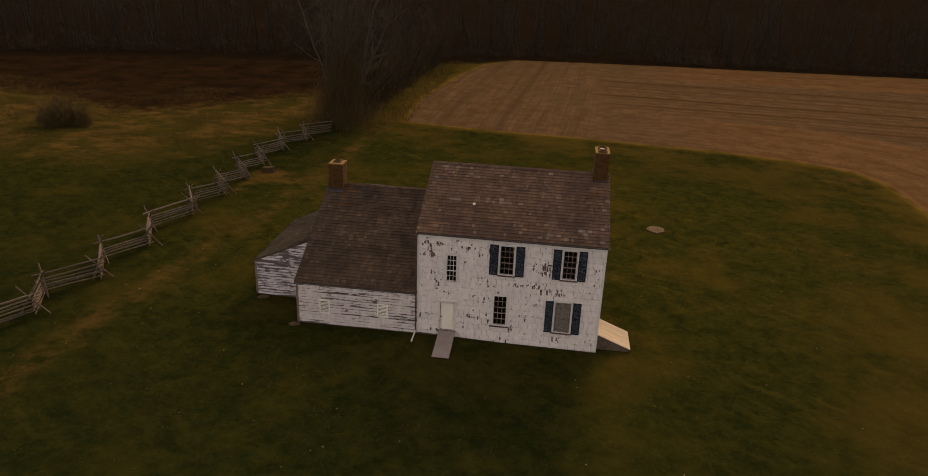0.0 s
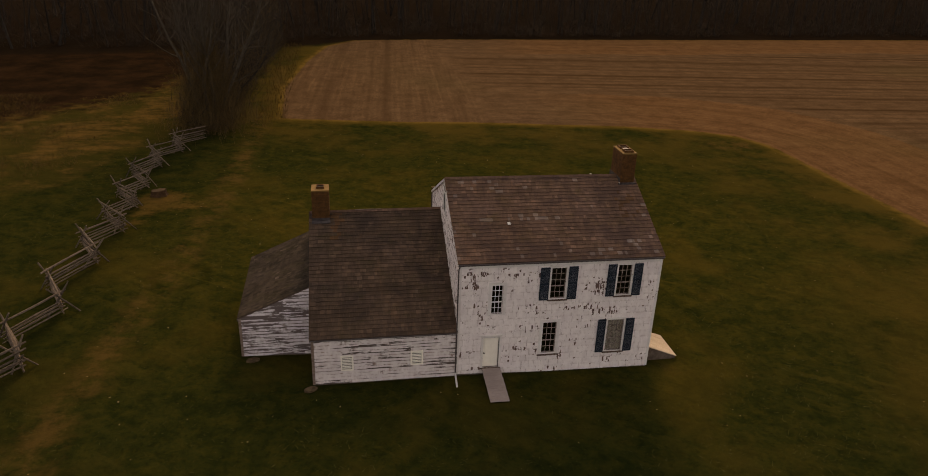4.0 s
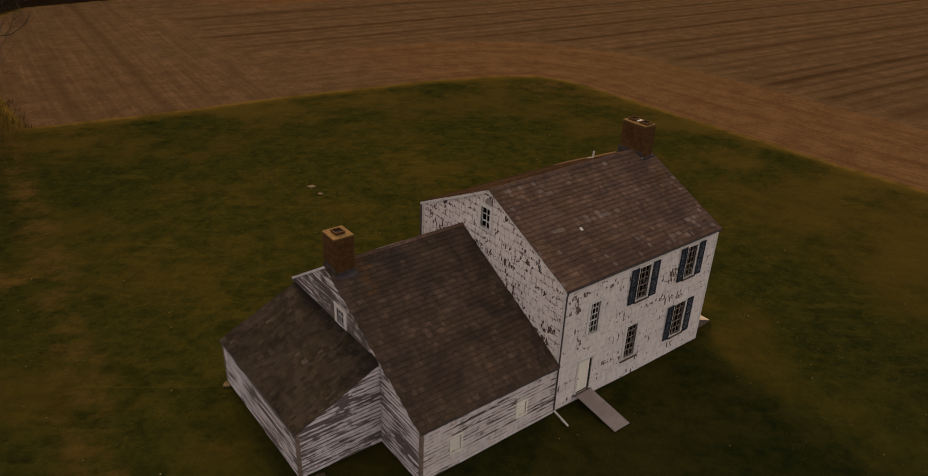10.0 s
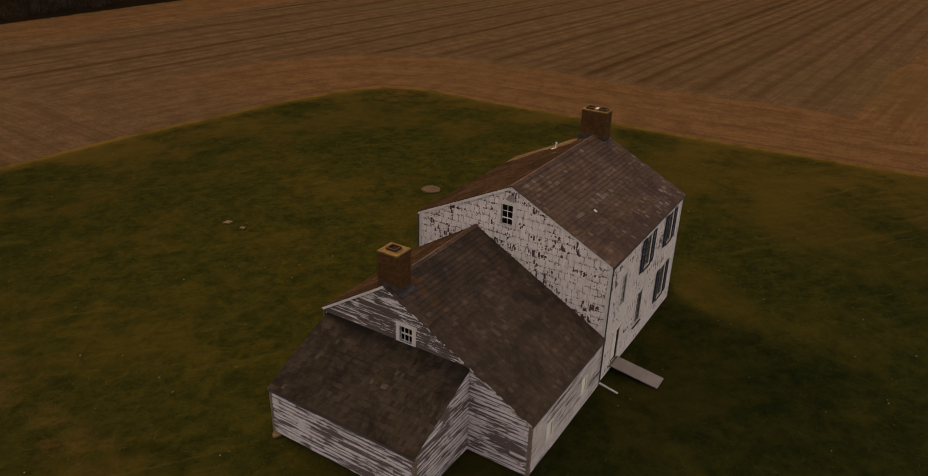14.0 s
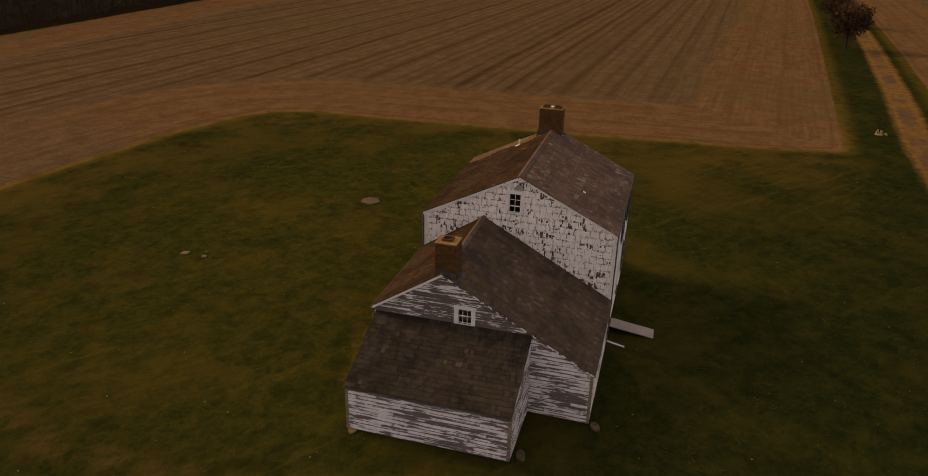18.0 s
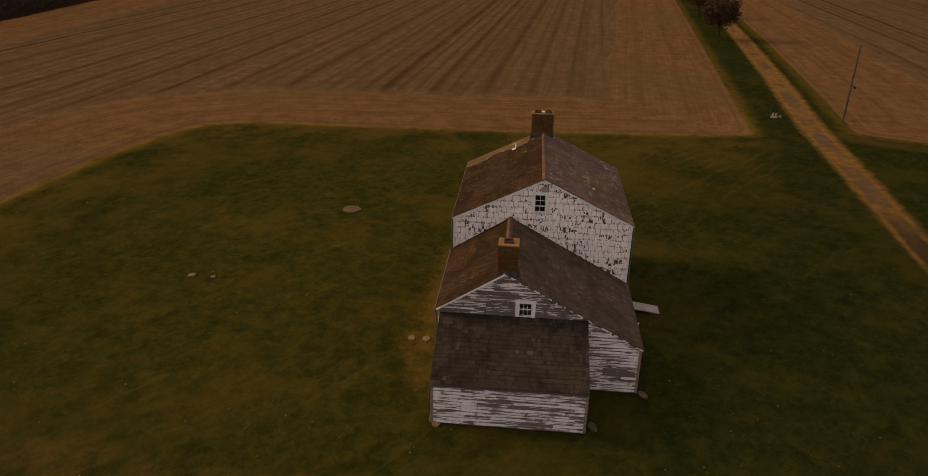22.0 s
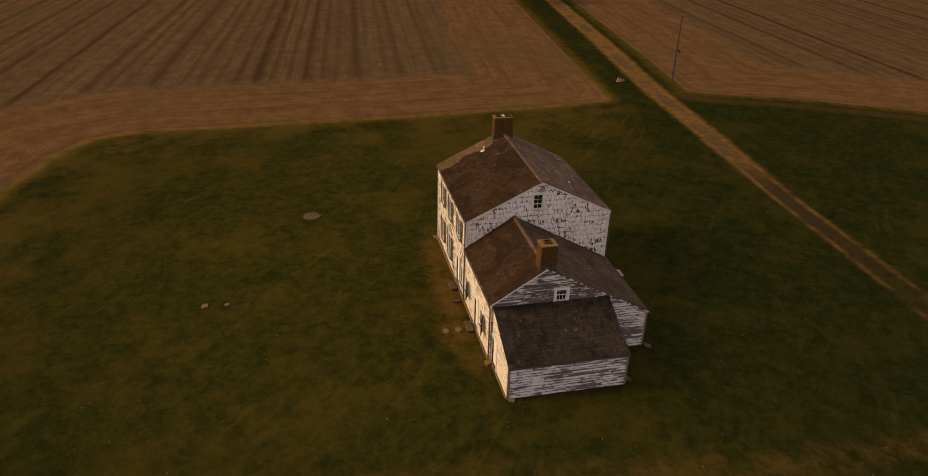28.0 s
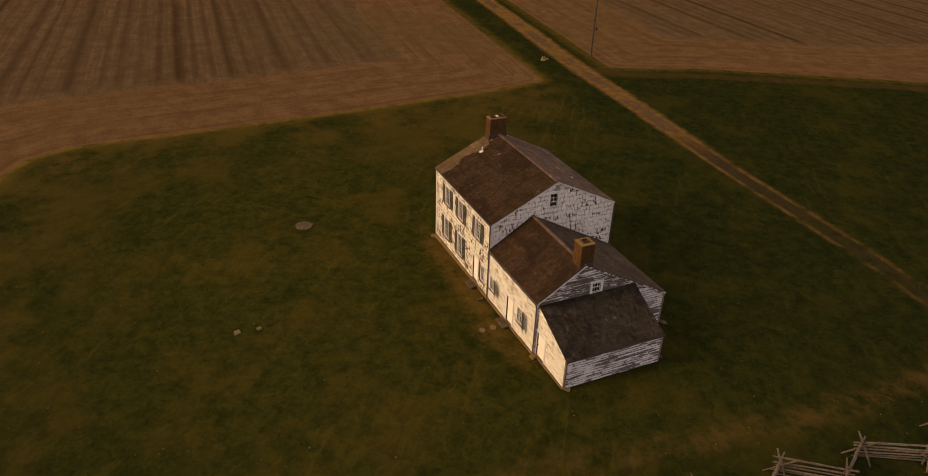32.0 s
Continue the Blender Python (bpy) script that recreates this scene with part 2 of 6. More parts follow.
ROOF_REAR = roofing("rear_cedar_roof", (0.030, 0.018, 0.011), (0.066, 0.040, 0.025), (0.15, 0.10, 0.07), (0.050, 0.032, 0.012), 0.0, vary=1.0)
ROOF_RUST = roofing("rust_stained_shingle", (0.080, 0.046, 0.026), (0.145, 0.080, 0.042), (0.16, 0.09, 0.05), (0.10, 0.058, 0.02))
ROOF_PALE = roofing("pale_new_shingle", (0.145, 0.110, 0.090), (0.235, 0.182, 0.150), (0.40, 0.33, 0.29), (0.18, 0.135, 0.09))
ROOF_TAN = roofing("tan_cedar_roof", (0.105, 0.066, 0.036), (0.19, 0.125, 0.070), (0.25, 0.18, 0.11), (0.12, 0.08, 0.03), 0.0)
ROOF_DARK = roofing("dark_cedar_roof", (0.051, 0.037, 0.027), (0.126, 0.083, 0.058), (0.135, 0.098, 0.078), (0.052, 0.043, 0.020), lap=0.2, drift=0.92)


def plain(name, a, b, scale=6.0, rough=0.7, depth=0.004, stretch=(1, 1, 1), metal=0.0, spec=0.12, vary=0.0):
    k = Nodes(name)
    g = k.noise(scale, 5, 0.65, stretch)
    c = k.mix(k.ramp(g, 0.3, 0.7), a, b)
    c = k.mix(k.math("MULTIPLY", k.ramp(k.noise(scale * 0.15, 3, 0.5), 0.4, 0.7), 0.4), c, tuple(v * 0.7 for v in a))
    if vary:
        c = k.mix(k.math("MULTIPLY", k.chance(), vary), c, tuple(v * 0.45 for v in a))
    return k.done(c, rough, g, depth, 0.6, metal, spec)


DECK = plain("roof_boards", (0.075, 0.052, 0.040), (0.12, 0.085, 0.066), 9)
FASCIA = plain("dark_gutter", (0.06, 0.05, 0.05), (0.10, 0.085, 0.08), 8, 0.6)
SHEATHING = plain("dark_sheathing", (0.06, 0.045, 0.035), (0.12, 0.095, 0.08), 6, 0.9)
FOOTING = plain("foundation_stone", (0.085, 0.062, 0.048), (0.16, 0.125, 0.10), 4, 0.9, 0.02)
SHUTTER = plain("blue_black_shutter", (0.018, 0.026, 0.038), (0.032, 0.044, 0.060), 14, 0.55)
SHUTTER_GREY = plain("grey_green_shutter", (0.050, 0.044, 0.032), (0.095, 0.083, 0.062), 14, 0.65)
GREY_WOOD = plain("grey_painted_wood", (0.26, 0.22, 0.20), (0.40, 0.35, 0.33), 9, 0.8)
DOOR = plain("white_door", (0.92, 0.88, 0.78), (0.87, 0.83, 0.73), 3, 0.45)
CURTAIN = plain("drawn_curtain", (0.80, 0.66, 0.52), (0.64, 0.52, 0.40), 5, 0.95, 0.01, (6, 6, 0.5))
RAMP = plain("grey_ramp_boards", (0.28, 0.23, 0.21), (0.34, 0.29, 0.265), 5, 0.8, 0.003, (1, 6, 1), vary=0.12)
BULKHEAD = plain("pale_cellar_boards", (0.42, 0.34, 0.25), (0.56, 0.47, 0.36), 5, 0.75, 0.004, (6, 1, 1), vary=0.3)
BRICK = plain("old_brick", (0.076, 0.036, 0.013), (0.140, 0.066, 0.021), 5, 0.85, 0.004, vary=0.35)
MORTAR = plain("mortar", (0.068, 0.034, 0.014), (0.110, 0.055, 0.021), 20, 0.95)
CAP = plain("chimney_cap", (0.15, 0.090, 0.030), (0.24, 0.145, 0.050), 8, 0.85)
SOOT = plain("soot", (0.012, 0.010, 0.009), (0.03, 0.025, 0.022), 9, 0.95)
LEAD = plain("lead_flashing", (0.042, 0.036, 0.036), (0.085, 0.074, 0.073), 5, 0.8)
RAIL = plain("silvered_split_rail", (0.085, 0.064, 0.048), (0.225, 0.175, 0.133), 9, 0.9, 0.01, (1, 1, 1), vary=0.5)
STUMP = plain("rotting_wood", (0.040, 0.023, 0.012), (0.085, 0.048, 0.023), 9, 0.95, 0.02)
SAWN = plain("old_sawn_wood", (0.045, 0.028, 0.014), (0.080, 0.050, 0.024), 8, 0.9)
SILL_DARK = plain("dark_bare_sill", (0.080, 0.052, 0.040), (0.15, 0.105, 0.085), 9, 0.9, 0.006)
SASH_WORN = plain("worn_sash_wood", (0.20, 0.150, 0.125), (0.42, 0.35, 0.31), 7, 0.8)
SILL = plain("bare_sill_wood", (0.16, 0.11, 0.085), (0.26, 0.20, 0.165), 9, 0.9, 0.006, (0.3, 0.3, 1))
STONE = plain("field_stone", (0.055, 0.038, 0.021), (0.125, 0.088, 0.050), 5, 0.9, 0.02)
TAN = plain("tan_stone", (0.110, 0.078, 0.040), (0.19, 0.140, 0.074), 5, 0.9, 0.02)
LEDGE = plain("tan_stone_ledge", (0.10, 0.062, 0.030), (0.22, 0.145, 0.072), 4, 0.9, 0.02)
PALE = plain("pale_stone", (0.17, 0.12, 0.058), (0.29, 0.21, 0.11), 6, 0.9, 0.02)
BARK = plain("grey_bark", (0.038, 0.031, 0.022), (0.095, 0.079, 0.058), 8, 0.95, 0.03, (1, 1, 0.3))
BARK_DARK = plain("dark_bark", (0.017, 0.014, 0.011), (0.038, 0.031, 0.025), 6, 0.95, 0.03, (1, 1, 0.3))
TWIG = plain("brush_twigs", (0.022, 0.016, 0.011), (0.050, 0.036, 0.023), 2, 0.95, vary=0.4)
BUSH = plain("brown_bush_twigs", (0.070, 0.047, 0.019), (0.135, 0.090, 0.036), 1.2, 0.95, vary=0.5)
LEAF = plain("russet_leaves", (0.045, 0.024, 0.010), (0.085, 0.046, 0.020), 1.5, 0.8, vary=0.7)
DRY = plain("dry_grass_blades", (0.080, 0.050, 0.013), (0.135, 0.084, 0.022), 0.6, 0.9, vary=0.3)
GRASS = plain("grass_blades", (0.040, 0.043, 0.0100), (0.080, 0.070, 0.0160), 0.9, 0.9, vary=0.2)
LITTER = plain("fallen_leaves", (0.24, 0.17, 0.07), (0.42, 0.34, 0.22), 3, 0.8, vary=0.6)
POLE = plain("pole_wood", (0.050, 0.039, 0.031), (0.095, 0.076, 0.062), 8, 0.9, 0.01, (1, 1, 0.2))
IRON = plain("dark_iron", (0.03, 0.028, 0.025), (0.06, 0.055, 0.05), 9, 0.5, metal=0.6)
TIN = plain("white_tin", (0.66, 0.65, 0.62), (0.54, 0.52, 0.50), 8, 0.45)


def glass():
    k = Nodes("window_glass")
    clear = k.node("ShaderNodeBsdfTransparent", Color=(0.80, 0.82, 0.84, 1))
    gloss = k.node("ShaderNodeBsdfGlossy", Roughness=0.04, Color=(0.9, 0.9, 0.9, 1))
    fres = k.node("ShaderNodeFresnel", IOR=1.45)
    mixer = k.n.new("ShaderNodeMixShader")
    for i, v in enumerate((fres, clear, gloss)):
        k.l.new(v, mixer.inputs[i])
    k.l.new(mixer.outputs[0], k.n["Material Output"].inputs[0])
    return k.mat


GLASS = glass()


def land():
    """Lawn, stubble field, dirt road, meadow: one sheet, told apart by the distance to their borders."""
    k = Nodes("land")
    fine, mid, big = k.noise(5.5, 6, 0.75), k.noise(0.55, 5, 0.65), k.noise(0.11, 7, 0.68)
    tuft = k.noise(1.7, 5, 0.7)
    xyz = k.n.new("ShaderNodeSeparateXYZ").outputs
    k.l.new(k.place(), xyz[0].node.inputs[0])
    lawn = k.mix(k.ramp(mid, 0.28, 0.72), (0.0158, 0.0200, 0.0050), (0.0305, 0.0318, 0.0074))
    # cloddy tufts, dark tussocks and yellowed blades
    clod = k.noise(0.95, 6, 0.72, (1, 1, 1), 0.5)
    lawn = k.mix(k.math("MULTIPLY", k.ramp(clod, 0.45, 0.70), 0.46), lawn, (0.0540, 0.0465, 0.0086))
    lawn = k.mix(k.math("MULTIPLY", k.ramp(clod, 0.50, 0.32), 0.52), lawn, (0.0098, 0.0132, 0.0036))
    lawn = k.mix(k.math("MULTIPLY", k.ramp(tuft, 0.50, 0.74), 0.36), lawn, (0.0520, 0.0440, 0.0076))
    lawn = k.mix(k.math("MULTIPLY", k.ramp(k.noise(3.0, 6, 0.8), 0.49, 0.68), 0.60), lawn, (0.0085, 0.0112, 0.0034))
    lawn = k.mix(k.math("MULTIPLY", k.ramp(fine, 0.60, 0.80), 0.55), lawn, (0.078, 0.062, 0.016))
    lawn = k.mix(k.math("MULTIPLY", k.ramp(k.noise(9.0, 5, 0.8), 0.62, 0.75), 0.45), lawn, (0.0085, 0.0110, 0.0036))
    # broad drifts of drier grass
    lawn = k.mix(k.math("MULTIPLY", k.ramp(big, 0.47, 0.64), 0.42), lawn, (0.064, 0.047, 0.0098))
    # old mowing lanes, faint and broken
    ca, sa = math.cos(radians(143)), math.sin(radians(143))
    swath = k.n.new("ShaderNodeTexNoise")
    k.l.new(k.node("ShaderNodeCombineXYZ", X=k.math("MULTIPLY", k.math("ADD", k.math("MULTIPLY", xyz[0], ca), k.math("MULTIPLY", xyz[1], sa)), 0.10),
                   Y=k.math("ADD", k.math("SUBTRACT", k.math("MULTIPLY", xyz[1], ca), k.math("MULTIPLY", xyz[0], sa)), k.math("MULTIPLY", mid, 1.6))), swath.inputs["Vector"])
    swath.inputs["Scale"].default_value, swath.inputs["Detail"].default_value, swath.inputs["Roughness"].default_value = 1.5, 4.0, 0.6
    broken = k.ramp(k.noise(0.14, 4, 0.6), 0.46, 0.62)
    lawn = k.mix(k.math("MULTIPLY", k.math("MULTIPLY", k.ramp(swath.outputs[0], 0.52, 0.66), broken), 0.42), lawn, (0.060, 0.050, 0.0105))
    lawn = k.mix(k.math("MULTIPLY", k.ramp(swath.outputs[0], 0.46, 0.32), 0.22), lawn, (0.0105, 0.0138, 0.0040))
    # lens vignette painted into the lawn: golden round the house, darker farther out
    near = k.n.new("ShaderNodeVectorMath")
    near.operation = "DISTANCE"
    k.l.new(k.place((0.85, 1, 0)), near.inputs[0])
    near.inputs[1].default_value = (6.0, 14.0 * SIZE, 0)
    far_dim = k.ramp(k.math("ADD", near.outputs["Value"], k.math("MULTIPLY", k.math("SUBTRACT", k.noise(0.07, 5, 0.65), 0.5), 18.0)), 12.0, 36.0)
    # the lawn's colour is also multiplied darker to the south, lighter to the north
    northward = k.ramp(k.math("ADD", xyz[1], k.math("MULTIPLY", k.math("SUBTRACT", k.noise(0.06, 5, 0.65), 0.5), 36.0)), -8.0, 24.0)
    lawn = k.mix(1.0, lawn, k.mix(northward, (0.80, 0.85, 0.91), (1.03, 1.01, 0.99)), "MULTIPLY")
    lawn = k.mix(1.0, lawn, k.mix(far_dim, (1.14, 1.07, 1.0), (0.78, 0.83, 0.88)), "MULTIPLY")
    gap = k.n.new("ShaderNodeVectorMath")
    gap.operation = "DISTANCE"
    k.l.new(k.place((1, 1, 0)), gap.inputs[0])
    gap.inputs[1].default_value = (-15.1 * SIZE, 12.1 * SIZE, 0)
    ring = k.math("ABSOLUTE", k.math("SUBTRACT", k.math("ADD", gap.outputs["Value"], mid), 2.3))
    lawn = k.mix(k.math("MULTIPLY", k.ramp(ring, 0.70, 0.05), 0.28), lawn, (0.006, 0.0085, 0.0016))
    # stubble field: rows along the border, then straight rows to the east
    edge = k.math("ADD", k.attr("field"), k.math("MULTIPLY", k.math("SUBTRACT", k.noise(0.9, 4), 0.5), 0.7))
    wob = k.math("MULTIPLY", k.math("SUBTRACT", k.noise(0.05, 3), 0.5), 2.2)
    inner = k.math("GREATER_THAN", k.math("ADD", k.attr("field"), k.math("MULTIPLY", wob, 2.0)), 16.5)
    run = k.n.new("ShaderNodeMix")
    k.l.new(inner, run.inputs[0])
    k.l.new(k.attr("field"), run.inputs[2])
    k.l.new(k.math("ADD", xyz[1], k.math("MULTIPLY", xyz[0], 0.075)), run.inputs[3])
    turned = k.n.new("ShaderNodeMix")
    k.l.new(k.math("LESS_THAN", k.math("ADD", xyz[0], k.math("MULTIPLY", wob, 2.0)), 13.5), turned.inputs[0])
    k.l.new(run.outputs[0], turned.inputs[2])
    k.l.new(k.math("SUBTRACT", xyz[0], k.math("MULTIPLY", xyz[1], 0.07)), turned.inputs[3])
    along = k.math("ADD", turned.outputs[0], k.math("MULTIPLY", wob, 0.22))

    turn_a = k.ramp(k.math("ABSOLUTE", k.math("SUBTRACT", k.math("ADD", k.attr("field"), k.math("MULTIPLY", wob, 2.0)), 16.5)), 0.2, 3.6)
    turn_b = k.ramp(k.math("ABSOLUTE", k.math("SUBTRACT", k.math("ADD", xyz[0], k.math("MULTIPLY", wob, 2.0)), 13.5)), 0.2, 4.0)
    settled = k.math("MULTIPLY", turn_a, turn_b)

    def stripes(period, sharp, least=0.0):
        """Wheel lines at an even spacing, each of its own strength and broken along its run."""
        turns = k.math("DIVIDE", along, period)
        own = k.n.new("ShaderNodeTexWhiteNoise")
        own.noise_dimensions = "1D"
        k.l.new(k.math("ADD", k.math("FLOOR", turns), period), own.inputs["W"])
        s = k.math("ABSOLUTE", k.math("SUBTRACT", k.math("FRACT", k.math("ADD", turns, k.math("MULTIPLY", k.math("SUBTRACT", own.outputs["Value"], 0.5), 0.3))), 0.5))
        return k.math("MULTIPLY", k.ramp(s, sharp, 0.0), k.math("ADD", least, k.math("MULTIPLY", own.outputs["Value"], 1.0 - least)))
    rows = k.math("ADD", k.math("MULTIPLY", k.math("SINE", k.math("MULTIPLY", along, 6.2832 / 0.76)), 0.5), 0.5)
    soil = k.mix(k.ramp(k.noise(0.35, 5, 0.7), 0.3, 0.7), (0.074, 0.044, 0.0215), (0.116, 0.071, 0.036))
    soil = k.mix(k.math("MULTIPLY", k.ramp(k.noise(3.5, 5, 0.75), 0.45, 0.75), 0.6), soil, (0.185, 0.117, 0.060))
    lay = k.n.new("ShaderNodeTexNoise")
    k.l.new(k.node("ShaderNodeCombineXYZ", X=k.math("MULTIPLY", along, 1.1), Y=k.math("MULTIPLY", xyz[0], 0.05), Z=k.math("MULTIPLY", xyz[1], 0.05)), lay.inputs["Vector"])
    lay.inputs["Scale"].default_value, lay.inputs["Detail"].default_value, lay.inputs["Roughness"].default_value = 1.3, 7.0, 0.72
    soil = k.mix(k.math("MULTIPLY", k.ramp(lay.outputs[0], 0.46, 0.66), 0.30), soil, (0.050, 0.028, 0.013))
    soil = k.mix(k.math("MULTIPLY", k.ramp(lay.outputs[0], 0.46, 0.30), 0.30), soil, (0.190, 0.112, 0.054))
    soil = k.mix(k.math("MULTIPLY", rows, 0.12), soil, (0.055, 0.031, 0.014))
    tracks = k.math("MULTIPLY", k.math("ADD", k.math("ADD", stripes(7.7, 0.17, 0.3), k.math("MULTIPLY", stripes(2.57, 0.30, 0.15), 0.8)), k.math("MULTIPLY", stripes(15.4, 0.42), 0.25)), k.math("MULTIPLY", settled, k.ramp(k.noise(0.09, 6, 0.7), 0.16, 0.50)))
    soil = k.mix(k.math("MULTIPLY", k.math("MULTIPLY", tracks, k.math("ADD", 0.45, k.math("MULTIPLY", inner, 0.55))), 0.80), soil, (0.046, 0.026, 0.012))
    soil = k.mix(k.math("MULTIPLY", k.ramp(k.noise(0.9, 6, 0.75, (1, 1, 1), 0.4), 0.52, 0.70), 0.42), soil, (0.052, 0.030, 0.015))
    soil = k.mix(k.math("MULTIPLY", k.ramp(k.noise(0.33, 6, 0.72), 0.54, 0.70), 0.30), soil, (0.125, 0.075, 0.042))
    soil = k.mix(k.math("MULTIPLY", k.ramp(k.noise(0.018, 4, 0.5), 0.52, 0.7), 0.35), soil, (0.075, 0.058, 0.024))
    soil = k.mix(1.0, soil, k.mix(k.math("MULTIPLY", k.math("SUBTRACT", 1.0, inner), k.ramp(xyz[0], 18.0, 40.0)), (0.97, 0.99, 1.02), (1.16, 1.06, 0.95)), "MULTIPLY")
    rim = k.math("MULTIPLY", k.ramp(edge, -2.2, -0.2), k.ramp(mid, 0.2, 0.6))
    lawn = k.mix(k.math("MULTIPLY", rim, 0.65), lawn, (0.092, 0.060, 0.012))
    east = k.math("MULTIPLY", k.math("MULTIPLY", k.ramp(xyz[0], 19.0, 33.0), k.ramp(xyz[0], 52.0, 44.0)), k.ramp(xyz[1], -25.0, -18.0))
    dry = k.math("MULTIPLY", k.ramp(edge, -17.0, -1.0), k.ramp(k.noise(0.11, 6, 0.68), 0.38, 0.58))
    dry = k.math("MULTIPLY", k.math("MULTIPLY", dry, k.ramp(xyz[0], 50.0, 43.0)), k.ramp(xyz[1], -25.0, -18.0))
    lawn = k.mix(k.math("MULTIPLY", dry, 0.40), lawn, (0.086, 0.056, 0.0130))
    # sun-bleached ground between the house and the east field, with tyre lines across it
    parched = k.math("MULTIPLY", k.math("MULTIPLY", east, k.ramp(k.math("ADD", xyz[1], k.math("MULTIPLY", mid, 10.0)), 20.0, 10.0)), k.ramp(k.noise(0.10, 6, 0.68), 0.36, 0.58))
    lawn = k.mix(k.math("MULTIPLY", k.math("MULTIPLY", parched, k.ramp(xyz[1], -24.0, -8.0)), 0.32), lawn, (0.086, 0.056, 0.0115))
    lawn = k.mix(k.math("MULTIPLY", k.math("MULTIPLY", k.ramp(swath.outputs[0], 0.53, 0.62), k.math("MULTIPLY", east, k.ramp(xyz[1], 4.0, -6.0))), 0.20), lawn, (0.076, 0.056, 0.013))
    # meadow beyond the fence
    wild = k.mix(k.ramp(k.noise(0.5, 7, 0.75, (0.6, 1, 1)), 0.35, 0.65), (0.036, 0.028, 0.0085), (0.100, 0.060, 0.017))
    wild = k.mix(k.math("MULTIPLY", k.ramp(k.noise(0.16, 6, 0.7), 0.43, 0.57), 0.74), wild, (0.0255, 0.0260, 0.0060))
    wild = k.mix(k.ramp(k.math("ADD", k.attr("fen"), k.math("MULTIPLY", k.math("SUBTRACT", mid, 0.5), 14)), -2.0, 4.0), wild, k.mix(k.ramp(k.noise(0.22, 5, 0.7), 0.35, 0.7), (0.0120, 0.0075, 0.0042), (0.0270, 0.0150, 0.0074)))
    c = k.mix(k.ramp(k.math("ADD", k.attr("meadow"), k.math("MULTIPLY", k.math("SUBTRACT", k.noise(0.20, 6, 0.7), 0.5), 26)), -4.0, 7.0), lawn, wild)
    # worn ground: farm track, paths, bare patches by the walls
    worn = k.math("ADD", k.attr("track"), k.math("MULTIPLY", k.math("SUBTRACT", k.noise(0.8, 5, 0.7), 0.5), 2.2))
    c = k.mix(k.math("MULTIPLY", k.math("MULTIPLY", k.ramp(worn, -0.2, 1.4), k.ramp(k.noise(0.42, 7, 0.74), 0.40, 0.64)), 0.60), c, (0.092, 0.055, 0.017))
    # floor of the woods painted near black for the shade between the trees
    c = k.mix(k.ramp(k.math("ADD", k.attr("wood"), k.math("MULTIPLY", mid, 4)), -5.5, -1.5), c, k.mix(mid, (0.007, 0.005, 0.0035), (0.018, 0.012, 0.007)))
    line = k.math("MULTIPLY", k.math("MULTIPLY", k.ramp(edge, -0.9, -0.25), k.ramp(xyz[1], -25.0, -20.0)), k.ramp(k.noise(0.35, 5, 0.7), 0.30, 0.60))
    c = k.mix(k.math("MULTIPLY", line, 0.6), c, (0.150, 0.092, 0.024))
    c = k.mix(k.ramp(edge, -0.12, 0.22), c, soil)
    lane = k.math("ADD", k.attr("spur"), k.math("MULTIPLY", k.math("SUBTRACT", k.noise(0.6, 5, 0.7), 0.5), 1.6))
    c = k.mix(k.math("MULTIPLY", k.ramp(lane, -0.5, 0.7), 0.38), c, k.mix(mid, (0.048, 0.030, 0.012), (0.092, 0.053, 0.020)))
    road = k.math("ADD", k.attr("road"), k.math("MULTIPLY", k.math("SUBTRACT", k.noise(0.7, 6, 0.75), 0.5), 1.7))
    across = k.math("ADD", k.math("ABSOLUTE", k.attr("lane")), k.math("MULTIPLY", k.math("SUBTRACT", k.noise(0.9, 4, 0.65), 0.5), 0.30))
    dirt = k.mix(k.ramp(k.noise(0.9, 5, 0.7), 0.35, 0.7), (0.105, 0.058, 0.018), (0.185, 0.098, 0.026))
    dirt = k.mix(k.math("MULTIPLY", k.ramp(k.noise(2.5, 5, 0.7), 0.4, 0.7), 0.4), dirt, (0.135, 0.086, 0.040))
    grey = k.math("MULTIPLY", k.ramp(k.noise(0.12, 5, 0.62), 0.42, 0.62), k.ramp(across, 1.15, 0.55))
    dirt = k.mix(k.math("MULTIPLY", grey, 0.62), dirt, (0.056, 0.042, 0.034))
    ruts = k.ramp(k.math("ABSOLUTE", k.math("SUBTRACT", across, 1.00)), 0.46, 0.08)
    turf = k.mix(k.math("MULTIPLY", ruts, k.ramp(k.noise(0.5, 5, 0.7), 0.25, 0.6)), k.mix(mid, (0.030, 0.020, 0.012), (0.054, 0.035, 0.019)), (0.122, 0.070, 0.020))
    dirt = k.mix(k.ramp(k.math("ADD", xyz[0], k.math("MULTIPLY", mid, 8.0)), 34.0, 18.0), dirt, turf)
    bare = k.math("ADD", k.attr("bare"), k.math("MULTIPLY", k.math("SUBTRACT", k.noise(1.1, 6, 0.75), 0.5), 2.6))
    c = k.mix(k.math("MULTIPLY", k.ramp(bare, -0.1, 1.3), 0.70), c, k.mix(tuft, (0.066, 0.038, 0.012), (0.150, 0.086, 0.022)))
    c = k.mix(k.math("MULTIPLY", k.ramp(road, -0.60, 0.50), k.ramp(k.math("ADD", xyz[0], k.math("MULTIPLY", k.noise(0.5, 6, 0.75), 90.0)), 14.0, 74.0)), c, dirt)
    h = k.math("ADD", k.math("MULTIPLY", fine, 0.5), tuft)
    return k.done(c, 0.95, h, 0.10, 0.55, spec=0.0)


